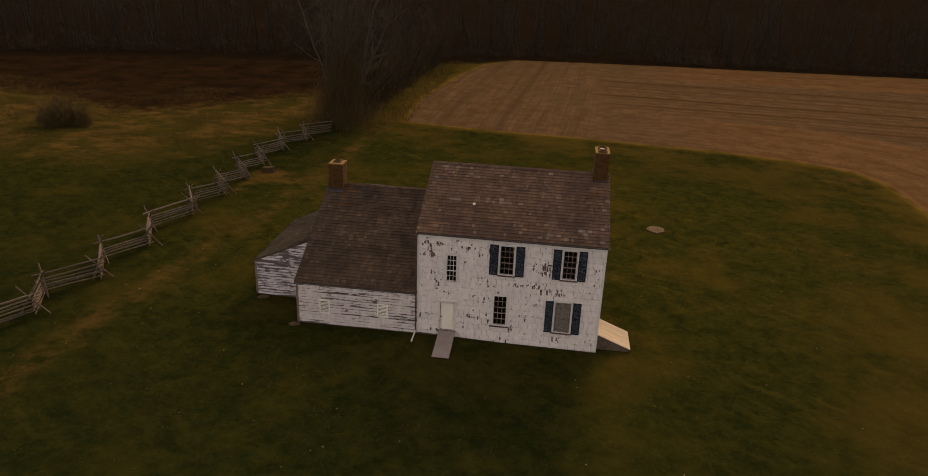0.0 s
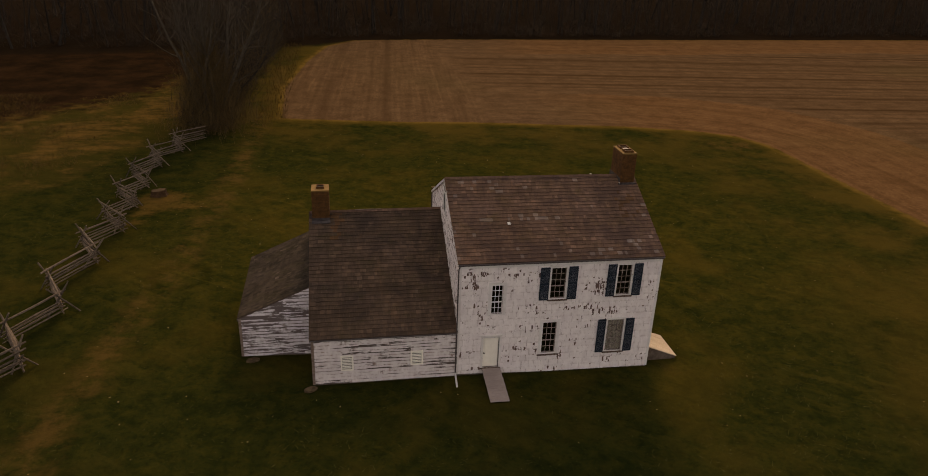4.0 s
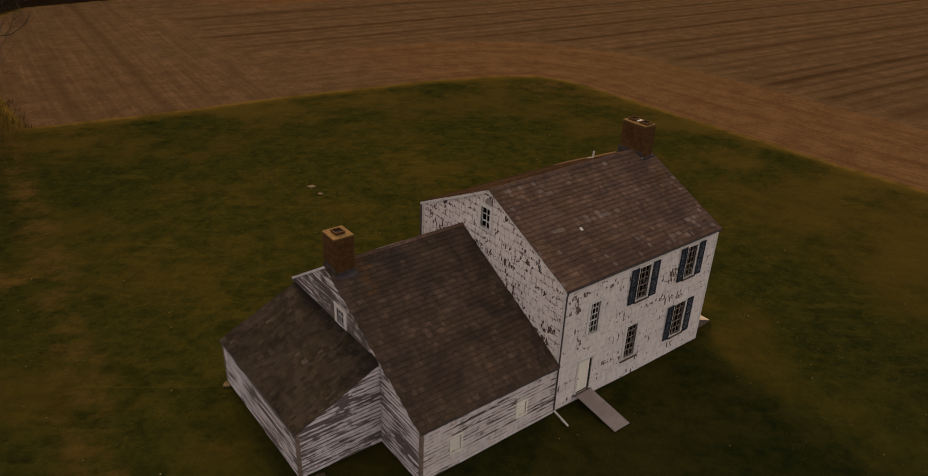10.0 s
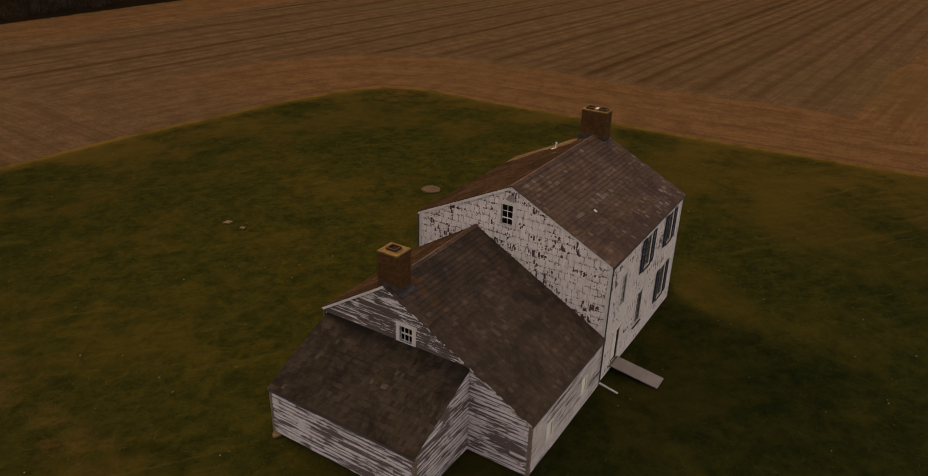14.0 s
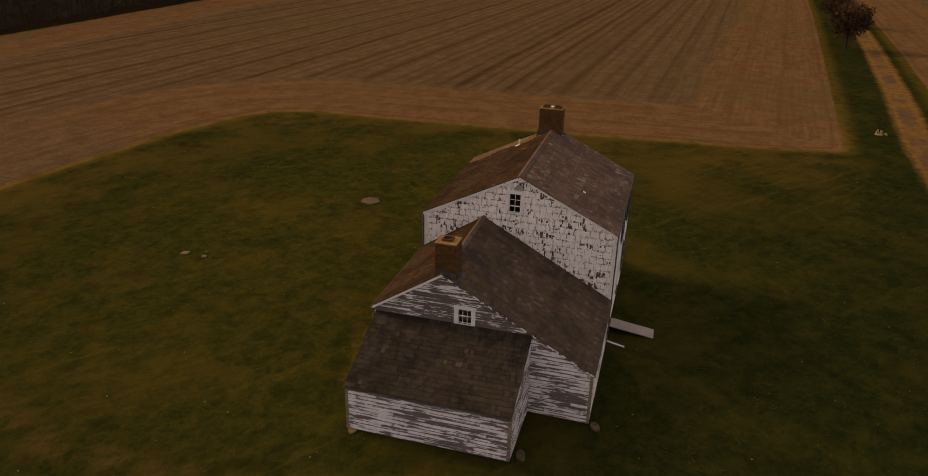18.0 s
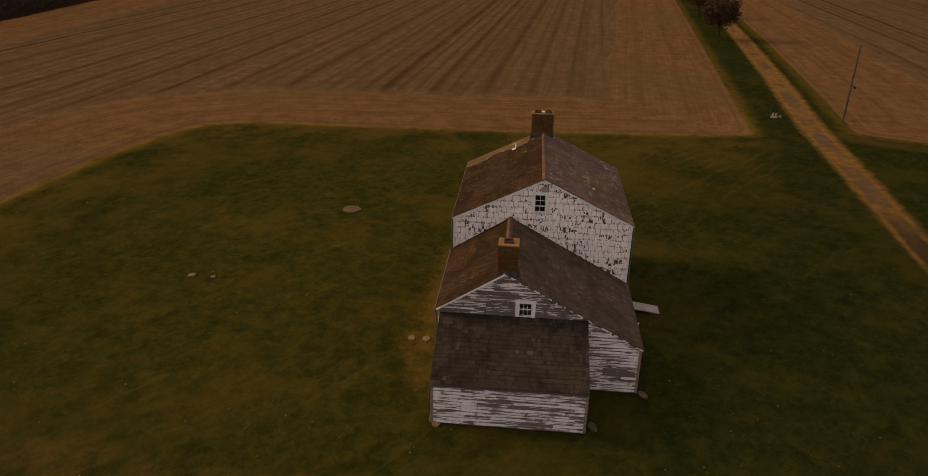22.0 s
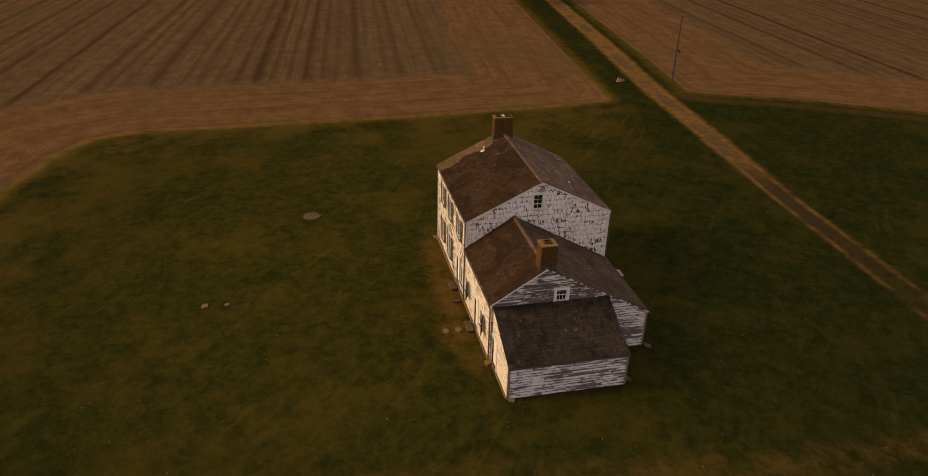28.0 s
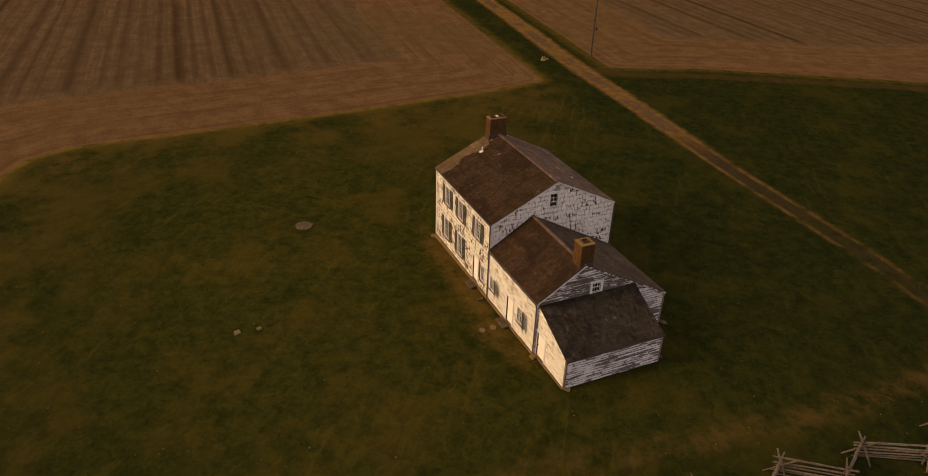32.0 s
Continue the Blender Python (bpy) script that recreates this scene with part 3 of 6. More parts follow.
LAND = land()

# ---- building blocks ----
def part(name, bm, material, parent=None, label="", m=None, kind=""):
    """One mesh object from a bmesh (or a mesh), under a thing or a part."""
    if isinstance(bm, bmesh.types.BMesh):
        me = bpy.data.meshes.new(name)
        bm.normal_update()
        bm.to_mesh(me)
        bm.free()
        me.materials.append(material)
    else:
        me = bm
    ob = new(name, me)
    ob.parent = parent
    if m is not None:
        ob.matrix_basis = m
    return tagged(ob, label, kind=kind)


def thing(name, label, category, m=None, group="", kind=""):
    ob = new(name)
    ob.empty_display_size = 0.3
    if m is not None:
        ob.matrix_basis = m
    return tagged(ob, label, category, group, kind)


def box(bm, x0, y0, z0, x1, y1, z1, m=None):
    vs = [bm.verts.new((x, y, z)) for z in (z0, z1) for x, y in ((x0, y0), (x1, y0), (x1, y1), (x0, y1))]
    for f in ((3, 2, 1, 0), (4, 5, 6, 7), (0, 1, 5, 4), (1, 2, 6, 5), (2, 3, 7, 6), (3, 0, 4, 7)):
        bm.faces.new([vs[i] for i in f])
    if m is not None:
        bmesh.ops.transform(bm, matrix=m, verts=vs)
    return vs


def boxes(*rows, bevel=0.0):
    bm = bmesh.new()
    for r in rows:
        box(bm, *r)
    if bevel:
        bmesh.ops.bevel(bm, geom=bm.edges[:], offset=bevel, segments=1, affect="EDGES", clamp_overlap=True)
    return bm


def tube(bm, a, b, ra, rb, sides=6, cap=True):
    a, b = Vector(a), Vector(b)
    q = (b - a).to_track_quat("Z", "Y")
    rings = []
    for p, r in ((a, ra), (b, rb)):
        rings.append([bm.verts.new(p + q @ Vector((r * math.cos(i * math.tau / sides), r * math.sin(i * math.tau / sides), 0))) for i in range(sides)])
    for i in range(sides):
        bm.faces.new((rings[0][i], rings[0][(i + 1) % sides], rings[1][(i + 1) % sides], rings[1][i]))
    if cap:
        bm.faces.new(rings[0][::-1])
        bm.faces.new(rings[1])


def clip(poly, a, b, c):
    """The part of a convex outline where a*u + b*z <= c."""
    out = []
    for i, p in enumerate(poly):
        q = poly[(i + 1) % len(poly)]
        dp, dq = a * p[0] + b * p[1] - c, a * q[0] + b * q[1] - c
        if dp <= 0:
            out.append(p)
        if dp * dq < 0:
            s = dp / (dp - dq)
            out.append((p[0] + s * (q[0] - p[0]), p[1] + s * (q[1] - p[1])))
    return out


def inside(poly, outline):
    """Clip to a convex outline that runs counter-clockwise."""
    for i, p in enumerate(outline):
        q = outline[(i + 1) % len(outline)]
        a, b = q[1] - p[1], p[0] - q[0]
        poly = clip(poly, a, b, a * p[0] + b * p[1])
        if len(poly) < 3:
            return []
    return poly


def minus(rect, holes):
    """A rectangle without the holes, as rectangles."""
    todo = [rect]
    for h in holes:
        rest = []
        for u0, z0, u1, z1 in todo:
            if h[0] >= u1 or h[2] <= u0 or h[1] >= z1 or h[3] <= z0:
                rest.append((u0, z0, u1, z1))
                continue
            if h[0] > u0:
                rest.append((u0, z0, h[0], z1))
            if h[2] < u1:
                rest.append((h[2], z0, u1, z1))
            m0, m1 = max(u0, h[0]), min(u1, h[2])
            if h[1] > z0:
                rest.append((m0, z0, m1, h[1]))
            if h[3] < z1:
                rest.append((m0, h[3], m1, z1))
        todo = rest
    return [r for r in todo if r[2] - r[0] > 0.004 and r[3] - r[1] > 0.004]


def area(p):
    return 0.5 * abs(sum(p[i][0] * p[(i + 1) % len(p)][1] - p[(i + 1) % len(p)][0] * p[i][1] for i in range(len(p))))


def slab(bm, poly, y0, y1):
    """An outline in u, z drawn out from depth y0 (outer) to y1 (inner)."""
    a = [bm.verts.new((u, y0, z)) for u, z in poly]
    b = [bm.verts.new((u, y1, z)) for u, z in poly]
    bm.faces.new(a)
    bm.faces.new(b[::-1])
    for i in range(len(poly)):
        j = (i + 1) % len(poly)
        bm.faces.new((a[j], a[i], b[i], b[j]))


def lapped(bm, poly, z0, z1, proud, thin=0.004):
    """One lapped piece: proud at its lower edge, thin at its upper one."""
    across = bm.verts.layers.float.get("across") or bm.verts.layers.float.new("across")
    upward = bm.verts.layers.float.get("upward") or bm.verts.layers.float.new("upward")
    a = [bm.verts.new((u, -(thin + (proud - thin) * (z1 - z) / max(z1 - z0, 0.01)), z)) for u, z in poly]
    b = [bm.verts.new((u, 0.002, z)) for u, z in poly]
    lo, hi = min(u for u, z in poly), max(u for u, z in poly)
    for v, (u, z) in zip(a + b, poly + poly):
        v[across], v[upward] = min(1, (u - lo) / max(hi - lo, 0.01)), (z - z0) / max(z1 - z0, 0.01)
    bm.faces.new(a)
    for i in range(len(poly)):
        j = (i + 1) % len(poly)
        bm.faces.new((a[j], a[i], b[i], b[j]))


def cladding(wall, name, outline, holes, exposure, widths, proud, material, near, rng, uneven=0.0, limit=300, most=0.0, patch=None, rest_name="cladding", gap=0.009, tilt=0.0):
    """Courses of lapped pieces on a wall or roof. Whole pieces in the near stretch are objects of their own on shared meshes."""
    zs, us = [p[1] for p in outline], [p[0] for p in outline]
    rest, count, shared = bmesh.new(), 0, {}
    z = min(zs)
    while z < max(zs) - 0.02:
        z1 = min(z + exposure, max(zs) + 0.02)
        u = min(us) - rng.uniform(0, 0.9) * widths[0]
        while u < max(us):
            w = rng.choice(widths)
            drop = rng.uniform(0, uneven)
            for r in minus((u + gap, z - drop, min(u + w, max(us) + 0.5), z1), holes):
                shape = inside([(r[0], r[1]), (r[2], r[1]), (r[2], r[3]), (r[0], r[3])], outline)
                if len(shape) < 3 or area(shape) < 0.002:
                    continue
                whole = abs(area(shape) - (w - gap) * (z1 - z + drop)) < 1e-4 and abs(z1 - z - exposure) < 1e-4
                cu, cz = min(a for a, b in shape), min(b for a, b in shape)
                other = patch(cu, cz, rng) if patch else None
                if other is not None and area(shape) > 0.012:
                    bm = bmesh.new()
                    lapped(bm, [(a - cu, b - cz) for a, b in shape], z - cz, z1 - cz, proud + 0.004)
                    part(name, bm, other, wall, m=Matrix.Translation((cu, 0, cz)))
                    continue
                if near[0] <= cu <= near[2] and near[1] <= cz <= near[3] and count < limit and area(shape) > most:
                    key = (w, round(drop, 2)) if whole else None
                    if key is None or key not in shared:
                        bm = bmesh.new()
                        if key:
                            shape0 = [(0, 0), (w - gap, 0), (w - gap, exposure + key[1]), (0, exposure + key[1])]
                            lapped(bm, shape0, 0, exposure, proud)
                        else:
                            lapped(bm, [(a - cu, b - cz) for a, b in shape], z - cz, z1 - cz, proud)
                        ob = part(name, bm, material, wall, m=Matrix.Translation((cu, 0, cz)))
                        if key:
                            shared[key] = ob.data
                    else:
                        part(name, shared[key], material, wall, m=Matrix.Translation((cu, rng.uniform(-0.006, 0.0) if tilt else 0, cz)) @ pose(0, 0, 0, 0, rng.uniform(-tilt, tilt), 0))
                    count += 1
                else:
                    lean = rng.uniform(-tilt, tilt) * 0.004
                    lapped(rest, [(a, b + (lean if b < z + 0.01 and a > cu + 0.01 else 0)) for a, b in shape], z, z1, proud * (rng.uniform(0.75, 1.25) if tilt else 1))
            u += w
        z += exposure
    if rest.verts:
        part(rest_name, rest, material, wall, kind="stuff")
    else:
        rest.free()


def wall(house, frame_m, outline, holes, label, thick=0.14):
    """A wall with its openings; u runs along it, z up, y inwards."""
    bm = bmesh.new()
    us = sorted({p[0] for p in outline} | {h[0] for h in holes} | {h[2] for h in holes})
    zs = sorted({p[1] for p in outline} | {h[1] for h in holes} | {h[3] for h in holes})
    for ua, ub in zip(us, us[1:]):
        for za, zb in zip(zs, zs[1:]):
            if any(h[0] < (ua + ub) / 2 < h[2] and h[1] < (za + zb) / 2 < h[3] for h in holes):
                continue
            shape = inside([(ua, za), (ub, za), (ub, zb), (ua, zb)], outline)
            if len(shape) > 2 and area(shape) > 1e-4:
                bm.faces.new([bm.verts.new((u, 0.0, z)) for u, z in shape])
    bmesh.ops.remove_doubles(bm, verts=bm.verts[:], dist=0.002)
    deep = bmesh.ops.extrude_face_region(bm, geom=bm.faces[:])
    bmesh.ops.translate(bm, vec=(0, thick, 0), verts=[v for v in deep["geom"] if isinstance(v, bmesh.types.BMVert)])
    bmesh.ops.recalc_face_normals(bm, faces=bm.faces[:])
    return part("wall", bm, SHEATHING, house, label, frame_m)


def window(house, frame_m, u0, z0, u1, z1, cols, rows, casing=0.11, shutters=None, shutter_mat=None, angle=0.0, curtain=False, deep=0.05, sill=True, label="", sash=None):
    """A sash window in an opening of a wall: casing, sill, sash bars, panes, shutters. Its outer face lies at y = -0.03."""
    win = part("window", boxes(
        (u0 - casing, -0.045, z0 - casing * 0.4, u0, 0.10, z1 + casing), (u1, -0.045, z0 - casing * 0.4, u1 + casing, 0.10, z1 + casing),
        (u0, -0.044, z1, u1, 0.10, z1 + casing), (u0, -0.044, z0 - casing * 0.4, u1, 0.10, z0), bevel=0.004), TRIM, house, label or "white sash window with peeling casing", frame_m)
    if sill:
        part("sill", boxes((u0 - casing * 1.2, -0.10, z0 - casing * 0.4 - 0.055, u1 + casing * 1.2, 0.0, z0 - casing * 0.4 - 0.004), bevel=0.006), SILL_DARK, win, "weathered brown sill")
    bars, t = [], 0.018
    mid = z0 + (z1 - z0) * (0.5 if rows % 2 == 0 else (rows // 2) / rows)
    for i in range(cols + 1):
        u = u0 + (u1 - u0) * i / cols
        k = t * (1.5 if i in (0, cols) else 0.65)
        bars.append((max(u0 + 0.001, u - k), deep - 0.02, z0 + 0.001, min(u1 - 0.001, u + k), deep + 0.02, z1 - 0.001))
    for j in range(rows + 1):
        z = z0 + (z1 - z0) * j / rows
        k = t * (1.5 if j in (0, rows) or abs(z - mid) < 0.02 else 0.65)
        bars.append((u0 + 0.002, deep - 0.016, max(z0 + 0.002, z - k), u1 - 0.002, deep + 0.016, min(z1 - 0.002, z + k)))
    part("sash", boxes(*bars), sash or TRIM, win)
    pw, ph = (u1 - u0) / cols, (z1 - z0) / rows
    pane = None
    for i in range(cols):
        for j in range(rows):
            m = Matrix.Translation((u0 + (i + 0.5) * pw, deep, z0 + (j + 0.5) * ph)) @ pose(0, 0, 0, random.uniform(-0.8, 0.8), 0, random.uniform(-0.8, 0.8))
            if pane is None:
                pane = part("pane", boxes((-pw / 2 + 0.004, -0.002, -ph / 2 + 0.004, pw / 2 - 0.004, 0.002, ph / 2 - 0.004)), GLASS, win, m=m).data
            else:
                part("pane", pane, GLASS, win, m=m)
    if curtain:
        bm = bmesh.new()
        n = 40
        top = [bm.verts.new((u0 + (u1 - u0) * i / n, 0.072 + 0.008 * math.sin(i * 1.3), z1)) for i in range(n + 1)]
        low = [bm.verts.new((u0 + (u1 - u0) * i / n, 0.074 + 0.010 * math.sin(i * 1.3 + 0.2), z0)) for i in range(n + 1)]
        for i in range(n):
            bm.faces.new((top[i], low[i], low[i + 1], top[i + 1]))
        part("curtain", bm, CURTAIN, win, "drawn cream curtain")
    for side in shutters or ():
        w = side[1]
        zb, zt = z0 - casing * 0.4, z1 + casing * 0.6
        rows_ = [(0, -0.035, 0, 0.055, 0.0, zt - zb), (w - 0.055, -0.035, 0, w, 0.0, zt - zb), (0.055, -0.034, 0, w - 0.055, -0.001, 0.07),
                 (0.055, -0.034, zt - zb - 0.07, w - 0.055, -0.001, zt - zb), (0.055, -0.034, (zt - zb) * 0.48, w - 0.055, -0.001, (zt - zb) * 0.48 + 0.06)]
        bm = boxes(*rows_, bevel=0.004)
        z = 0.09
        while z < zt - zb - 0.09:
            box(bm, 0.055, -0.026, z, w - 0.055, -0.008, z + 0.035, Matrix.Translation((0, -0.017, z + 0.017)) @ pose(0, 0, 0, 32) @ Matrix.Translation((0, 0.017, -z - 0.017)))
            z += 0.045
        if side[0] == "l":
            m = Matrix.Translation((u0 - casing * 0.9, -0.055, zb)) @ pose(0, 0, 0, 0, 0, -angle) @ Matrix.Translation((-w, 0, 0))
        else:
            m = Matrix.Translation((u1 + casing * 0.9, -0.055, zb)) @ pose(0, 0, 0, 0, 0, angle)
        part("shutter", bm, shutter_mat, win, "louvred wooden shutter", m)
    return win


def door(house, frame_m, u0, z0, u1, z1, label, casing=0.11, panels=True):
    d = part("door", boxes((u0 + 0.012, 0.06, z0 + 0.004, u1 - 0.012, 0.10, z1 - 0.014), bevel=0.004), DOOR, house, label, frame_m)
    part("door_frame", boxes((u0 - casing, -0.05, z0, u0, 0.12, z1 + casing), (u1, -0.05, z0, u1 + casing, 0.12, z1 + casing), (u0, -0.049, z1, u1, 0.12, z1 + casing),
                             (u0 - casing * 1.5, -0.09, z1 + casing + 0.002, u1 + casing * 1.5, 0.0, z1 + casing + 0.045), bevel=0.004), TRIM, d)
    w, h = u1 - u0, z1 - z0
    if panels:
        for a, b, c, e in ((0.12, 0.08, 0.45, 0.42), (0.55, 0.08, 0.88, 0.42), (0.12, 0.48, 0.45, 0.92), (0.55, 0.48, 0.88, 0.92)):
            part("panel", boxes((u0 + a * w, 0.052, z0 + b * h, u0 + c * w, 0.062, z0 + e * h), bevel=0.005), DOOR, d)
    part("threshold", boxes((u0 - casing, -0.10, z0 - 0.05, u1 + casing, 0.10, z0 - 0.002), bevel=0.006), FOOTING, d)
    bm = bmesh.new()
    tube(bm, (u0 + 0.09 * w, 0.062, z0 + 0.47 * h), (u0 + 0.09 * w, -0.01, z0 + 0.47 * h), 0.03, 0.035, 10)
    part("door_knob", bm, IRON, d, "dark iron knob")
    return d


# ---- the land ----
def to_polygon(px, py, pts):
    """Signed distance to a closed outline, positive inside."""
    best = np.full(px.shape, 1e9)
    ins = np.zeros(px.shape, bool)
    for i, (ax, ay) in enumerate(pts):
        bx, by = pts[(i + 1) % len(pts)]
        dx, dy = bx - ax, by - ay
        s = np.clip(((px - ax) * dx + (py - ay) * dy) / (dx * dx + dy * dy), 0, 1)
        best = np.minimum(best, np.hypot(px - ax - s * dx, py - ay - s * dy))
        cross = (ay > py) != (by > py)
        with np.errstate(divide="ignore", invalid="ignore"):
            ins ^= cross & (px < dx * (py - ay) / (dy if dy else 1e-9) + ax)
    return np.where(ins, best, -best)


def to_line(px, py, pts):
    best = np.full(px.shape, 1e9)
    for (ax, ay), (bx, by) in zip(pts, pts[1:]):
        dx, dy = bx - ax, by - ay
        s = np.clip(((px - ax) * dx + (py - ay) * dy) / (dx * dx + dy * dy), 0, 1)
        best = np.minimum(best, np.hypot(px - ax - s * dx, py - ay - s * dy))
    return best


def beside(px, py, pts):
    """Signed distance to a line: positive on its right."""
    best, side = np.full(px.shape, 1e9), np.zeros(px.shape)
    for (ax, ay), (bx, by) in zip(pts, pts[1:]):
        dx, dy = bx - ax, by - ay
        s = np.clip(((px - ax) * dx + (py - ay) * dy) / (dx * dx + dy * dy), 0, 1)
        d = np.hypot(px - ax - s * dx, py - ay - s * dy)
        side = np.where(d < best, ((px - ax) * dy - (py - ay) * dx) / math.hypot(dx, dy), side)
        best = np.minimum(best, d)
    return side


FIELD_NORTH = [(-11.5, 50.6), (0, 49.0), (14, 47.8), (26, 45.9), (33, 44.0), (37.3, 41.6), (39.2, 38.0), (39.4, 32), (39.7, 22), (40.2, 8), (41.0, -8), (42.6, -17.6), (43.4, -18.5), (45, -18.9),
               (66, -21.2), (104, -25.4), (170, -32.5), (600, -75), (600, 150), (140, 117), (76, 112.5), (45, 110.5), (12, 108.5), (-2, 106.6), (-6.8, 100), (-9.8, 85), (-12, 66)]
FIELD_SOUTH = [(44.8, -30.3), (52, -31.3), (66, -33.3), (88, -36.1), (118, -39.8), (600, -93), (600, -300), (-30, -300), (25, -68), (33.5, -54), (40.5, -42), (42.8, -35)]
ROAD = [(600, -82), (205, -45.2), (118, -35.6), (77, -30.5), (62, -28.4), (48, -26.4), (30.5, -24.7), (12, -22.7), (3.5, -22.3), (-2, -21.8), (-13, -20.8), (-60, -17), (-300, -10)]
SPUR = [(45, -27.2), (41.6, -30.2), (39.4, -35.0), (37.2, -41.0), (30.4, -53.0), (21.5, -68.5), (0, -112)]
TRACK = [(-18.3, -30), (-18.4, -8.5), (-17.6, 0), (-15.8, 12), (-14.9, 22), (-14.0, 34), (-13.4, 50), (-13, 80)]
MEADOW = [(-60, 19), (-44, 24), (-30, 30), (-25, 35), (-23.5, 43), (-16, 49), (-14.5, 70), (-13, 100), (-10, 110), (-10, 400), (-600, 400), (-600, -20)]
WOOD_EDGE = [(-170, 74), (-92, 84), (-67, 92), (-40, 97), (-14, 104), (-4, 111), (20, 113), (76, 117), (140, 122), (280, 132)]
FEN = [(-140, 60), (-62, 52), (-54.3, 49), (-48, 45.5), (-42.4, 46), (-37.2, 51), (-31, 58), (-25.5, 66), (-22, 84), (-30, 97), (-67, 92), (-140, 80)]


def spaced(lo, hi, step, far):
    inner = list(np.arange(lo, hi + 0.01, step))
    out, d = [], step
    v = hi
    while v < far:
        d *= 1.35
        v += d
        out.append(v)
    low, d, v = [], step, lo
    while v > -far:
        d *= 1.35
        v -= d
        low.append(v)
    return np.array(low[::-1] + inner + out)


def lie(px, py):
    """How the lawn lies: nearly level, sinking a little round the house towards the south and east."""
    px, py = np.asarray(px, float), np.asarray(py, float)
    front = np.interp(px, [-13, -9, -7, 0, 5, 10.5, 18], [0, -0.05, -0.14, -0.12, -0.21, -0.27, -0.2])
    rear = np.interp(px, [-12, -6, 0, 5, 10.5, 18], [0, -0.02, -0.09, -0.09, -0.27, -0.2])
    s = np.clip(py / 9.8, 0, 1)
    off = np.hypot(np.maximum(np.abs(px) - 10.5, 0), np.maximum(np.abs(py - 4.7) - 5.5, 0))
    return (front + (rear - front) * s) * (1 - np.clip(off / 15, 0, 1))


def ground():
    xs, ys = spaced(-110, 190, 1.0, 2600), spaced(-90, 150, 1.0, 2600)
    gx, gy = np.meshgrid(xs, ys)
    px, py = gx.ravel(), gy.ravel()
    field = np.maximum(to_polygon(px, py, FIELD_NORTH), to_polygon(px, py, FIELD_SOUTH))
    away = to_line(px, py, ROAD)
    road = np.interp(px, [-20, 20, 60], [1.2, 1.3, 1.6]) - away
    spur = 1.3 - to_line(px, py, SPUR)
    track = 1.5 - to_line(px, py, TRACK)
    spots = lambda *rows: np.maximum.reduce([r - np.hypot((px - x) / a, py - y) for x, y, r, a in rows])
    patch = spots((-20.6, 20.5, 1.0, 1.2), (10.6, 4.5, 0.9, 1.0), (35, 38, 2.4, 1.6), (10.9, -0.4, 0.7, 1.4))
    bare = spots((-18.9, 25.9, 1.9, 1.3), (-19.5, 23.6, 1.5, 0.9), (-17.0, 24.2, 1.2, 2.2), (-19.9, 21.2, 1.1, 1.0), (-16.6, 46.6, 1.0, 1.2), (-15.6, 49.0, 0.8, 1.6), (-3.4, 11.2, 1.5, 1.5), (2.2, 10.6, 1.6, 2.4), (-6.6, 10.6, 1.3, 1.6), (7.0, 10.4, 1.6, 3.2), (-0.4, 10.8, 1.5, 1.6))
    meadow, fen = to_polygon(px, py, MEADOW), to_polygon(px, py, FEN)
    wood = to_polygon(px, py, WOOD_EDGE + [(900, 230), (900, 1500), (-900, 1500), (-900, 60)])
    z = np.array([noise.noise((x * 0.09, y * 0.09, 0.0)) * 0.10 + noise.noise((x * 0.45, y * 0.45, 3.0)) * 0.035 for x, y in zip(px, py)])
    dry = np.clip((np.hypot(np.maximum(np.abs(px) - 10.5, 0), np.maximum(np.abs(py - 4.7) - 5.5, 0))) / 5, 0, 1)
    z = z * (0.1 + 0.9 * dry) - np.clip(road + 0.4, 0, 0.6) * 0.10 - 0.02 + lie(px, py)
    nx, ny = len(xs), len(ys)
    idx = np.arange(nx * ny).reshape(ny, nx)
    quads = np.stack([idx[:-1, :-1], idx[:-1, 1:], idx[1:, 1:], idx[1:, :-1]], -1).reshape(-1, 4)
    me = bpy.data.meshes.new("ground")
    me.vertices.add(nx * ny)
    me.vertices.foreach_set("co", np.stack([px, py, z], 1).ravel())
    me.loops.add(quads.size)
    me.loops.foreach_set("vertex_index", quads.ravel())
    me.polygons.add(len(quads))
    me.polygons.foreach_set("loop_start", np.arange(0, quads.size, 4))
    me.update(calc_edges=True)
    me.shade_smooth()
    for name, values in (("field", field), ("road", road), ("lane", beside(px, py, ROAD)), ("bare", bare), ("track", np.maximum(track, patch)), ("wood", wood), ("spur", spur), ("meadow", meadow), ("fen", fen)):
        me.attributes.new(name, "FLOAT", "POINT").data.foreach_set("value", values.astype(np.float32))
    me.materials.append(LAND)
    return tagged(new("ground", me), "mown lawn, stubble fields and a dirt farm road", "ground", kind="structure")


ground()

# ---- the farmhouse ----
L, D, EAVE, RIDGE = 9.50, 9.46, 5.71, 8.05          # two-storey block
WL, W_FRONT, W_RIDGE_Y, W_RIDGE, W_BACK = 6.60, 2.29, 6.42, 5.79, 3.82   # one-storey wing
SX, SY0, SY1, S_LOW, S_HIGH = 10.02, 2.58, 9.34, 2.06, 3.62               # lean-to
house = thing("farmhouse", "old white two-storey farmhouse with peeling paint, wing and lean-to, on grass", "house")
K = 1.043
house.scale = (K, K, K)
rng = random.Random(4)
FRONT, WEST, BACK, EAST = pose(0, 0, 0), pose(0, D, 0, 0, 0, -90), pose(L, D, 0, 0, 0, 180), pose(L, 0, 0, 0, 0, 90)
BASE = 0.16

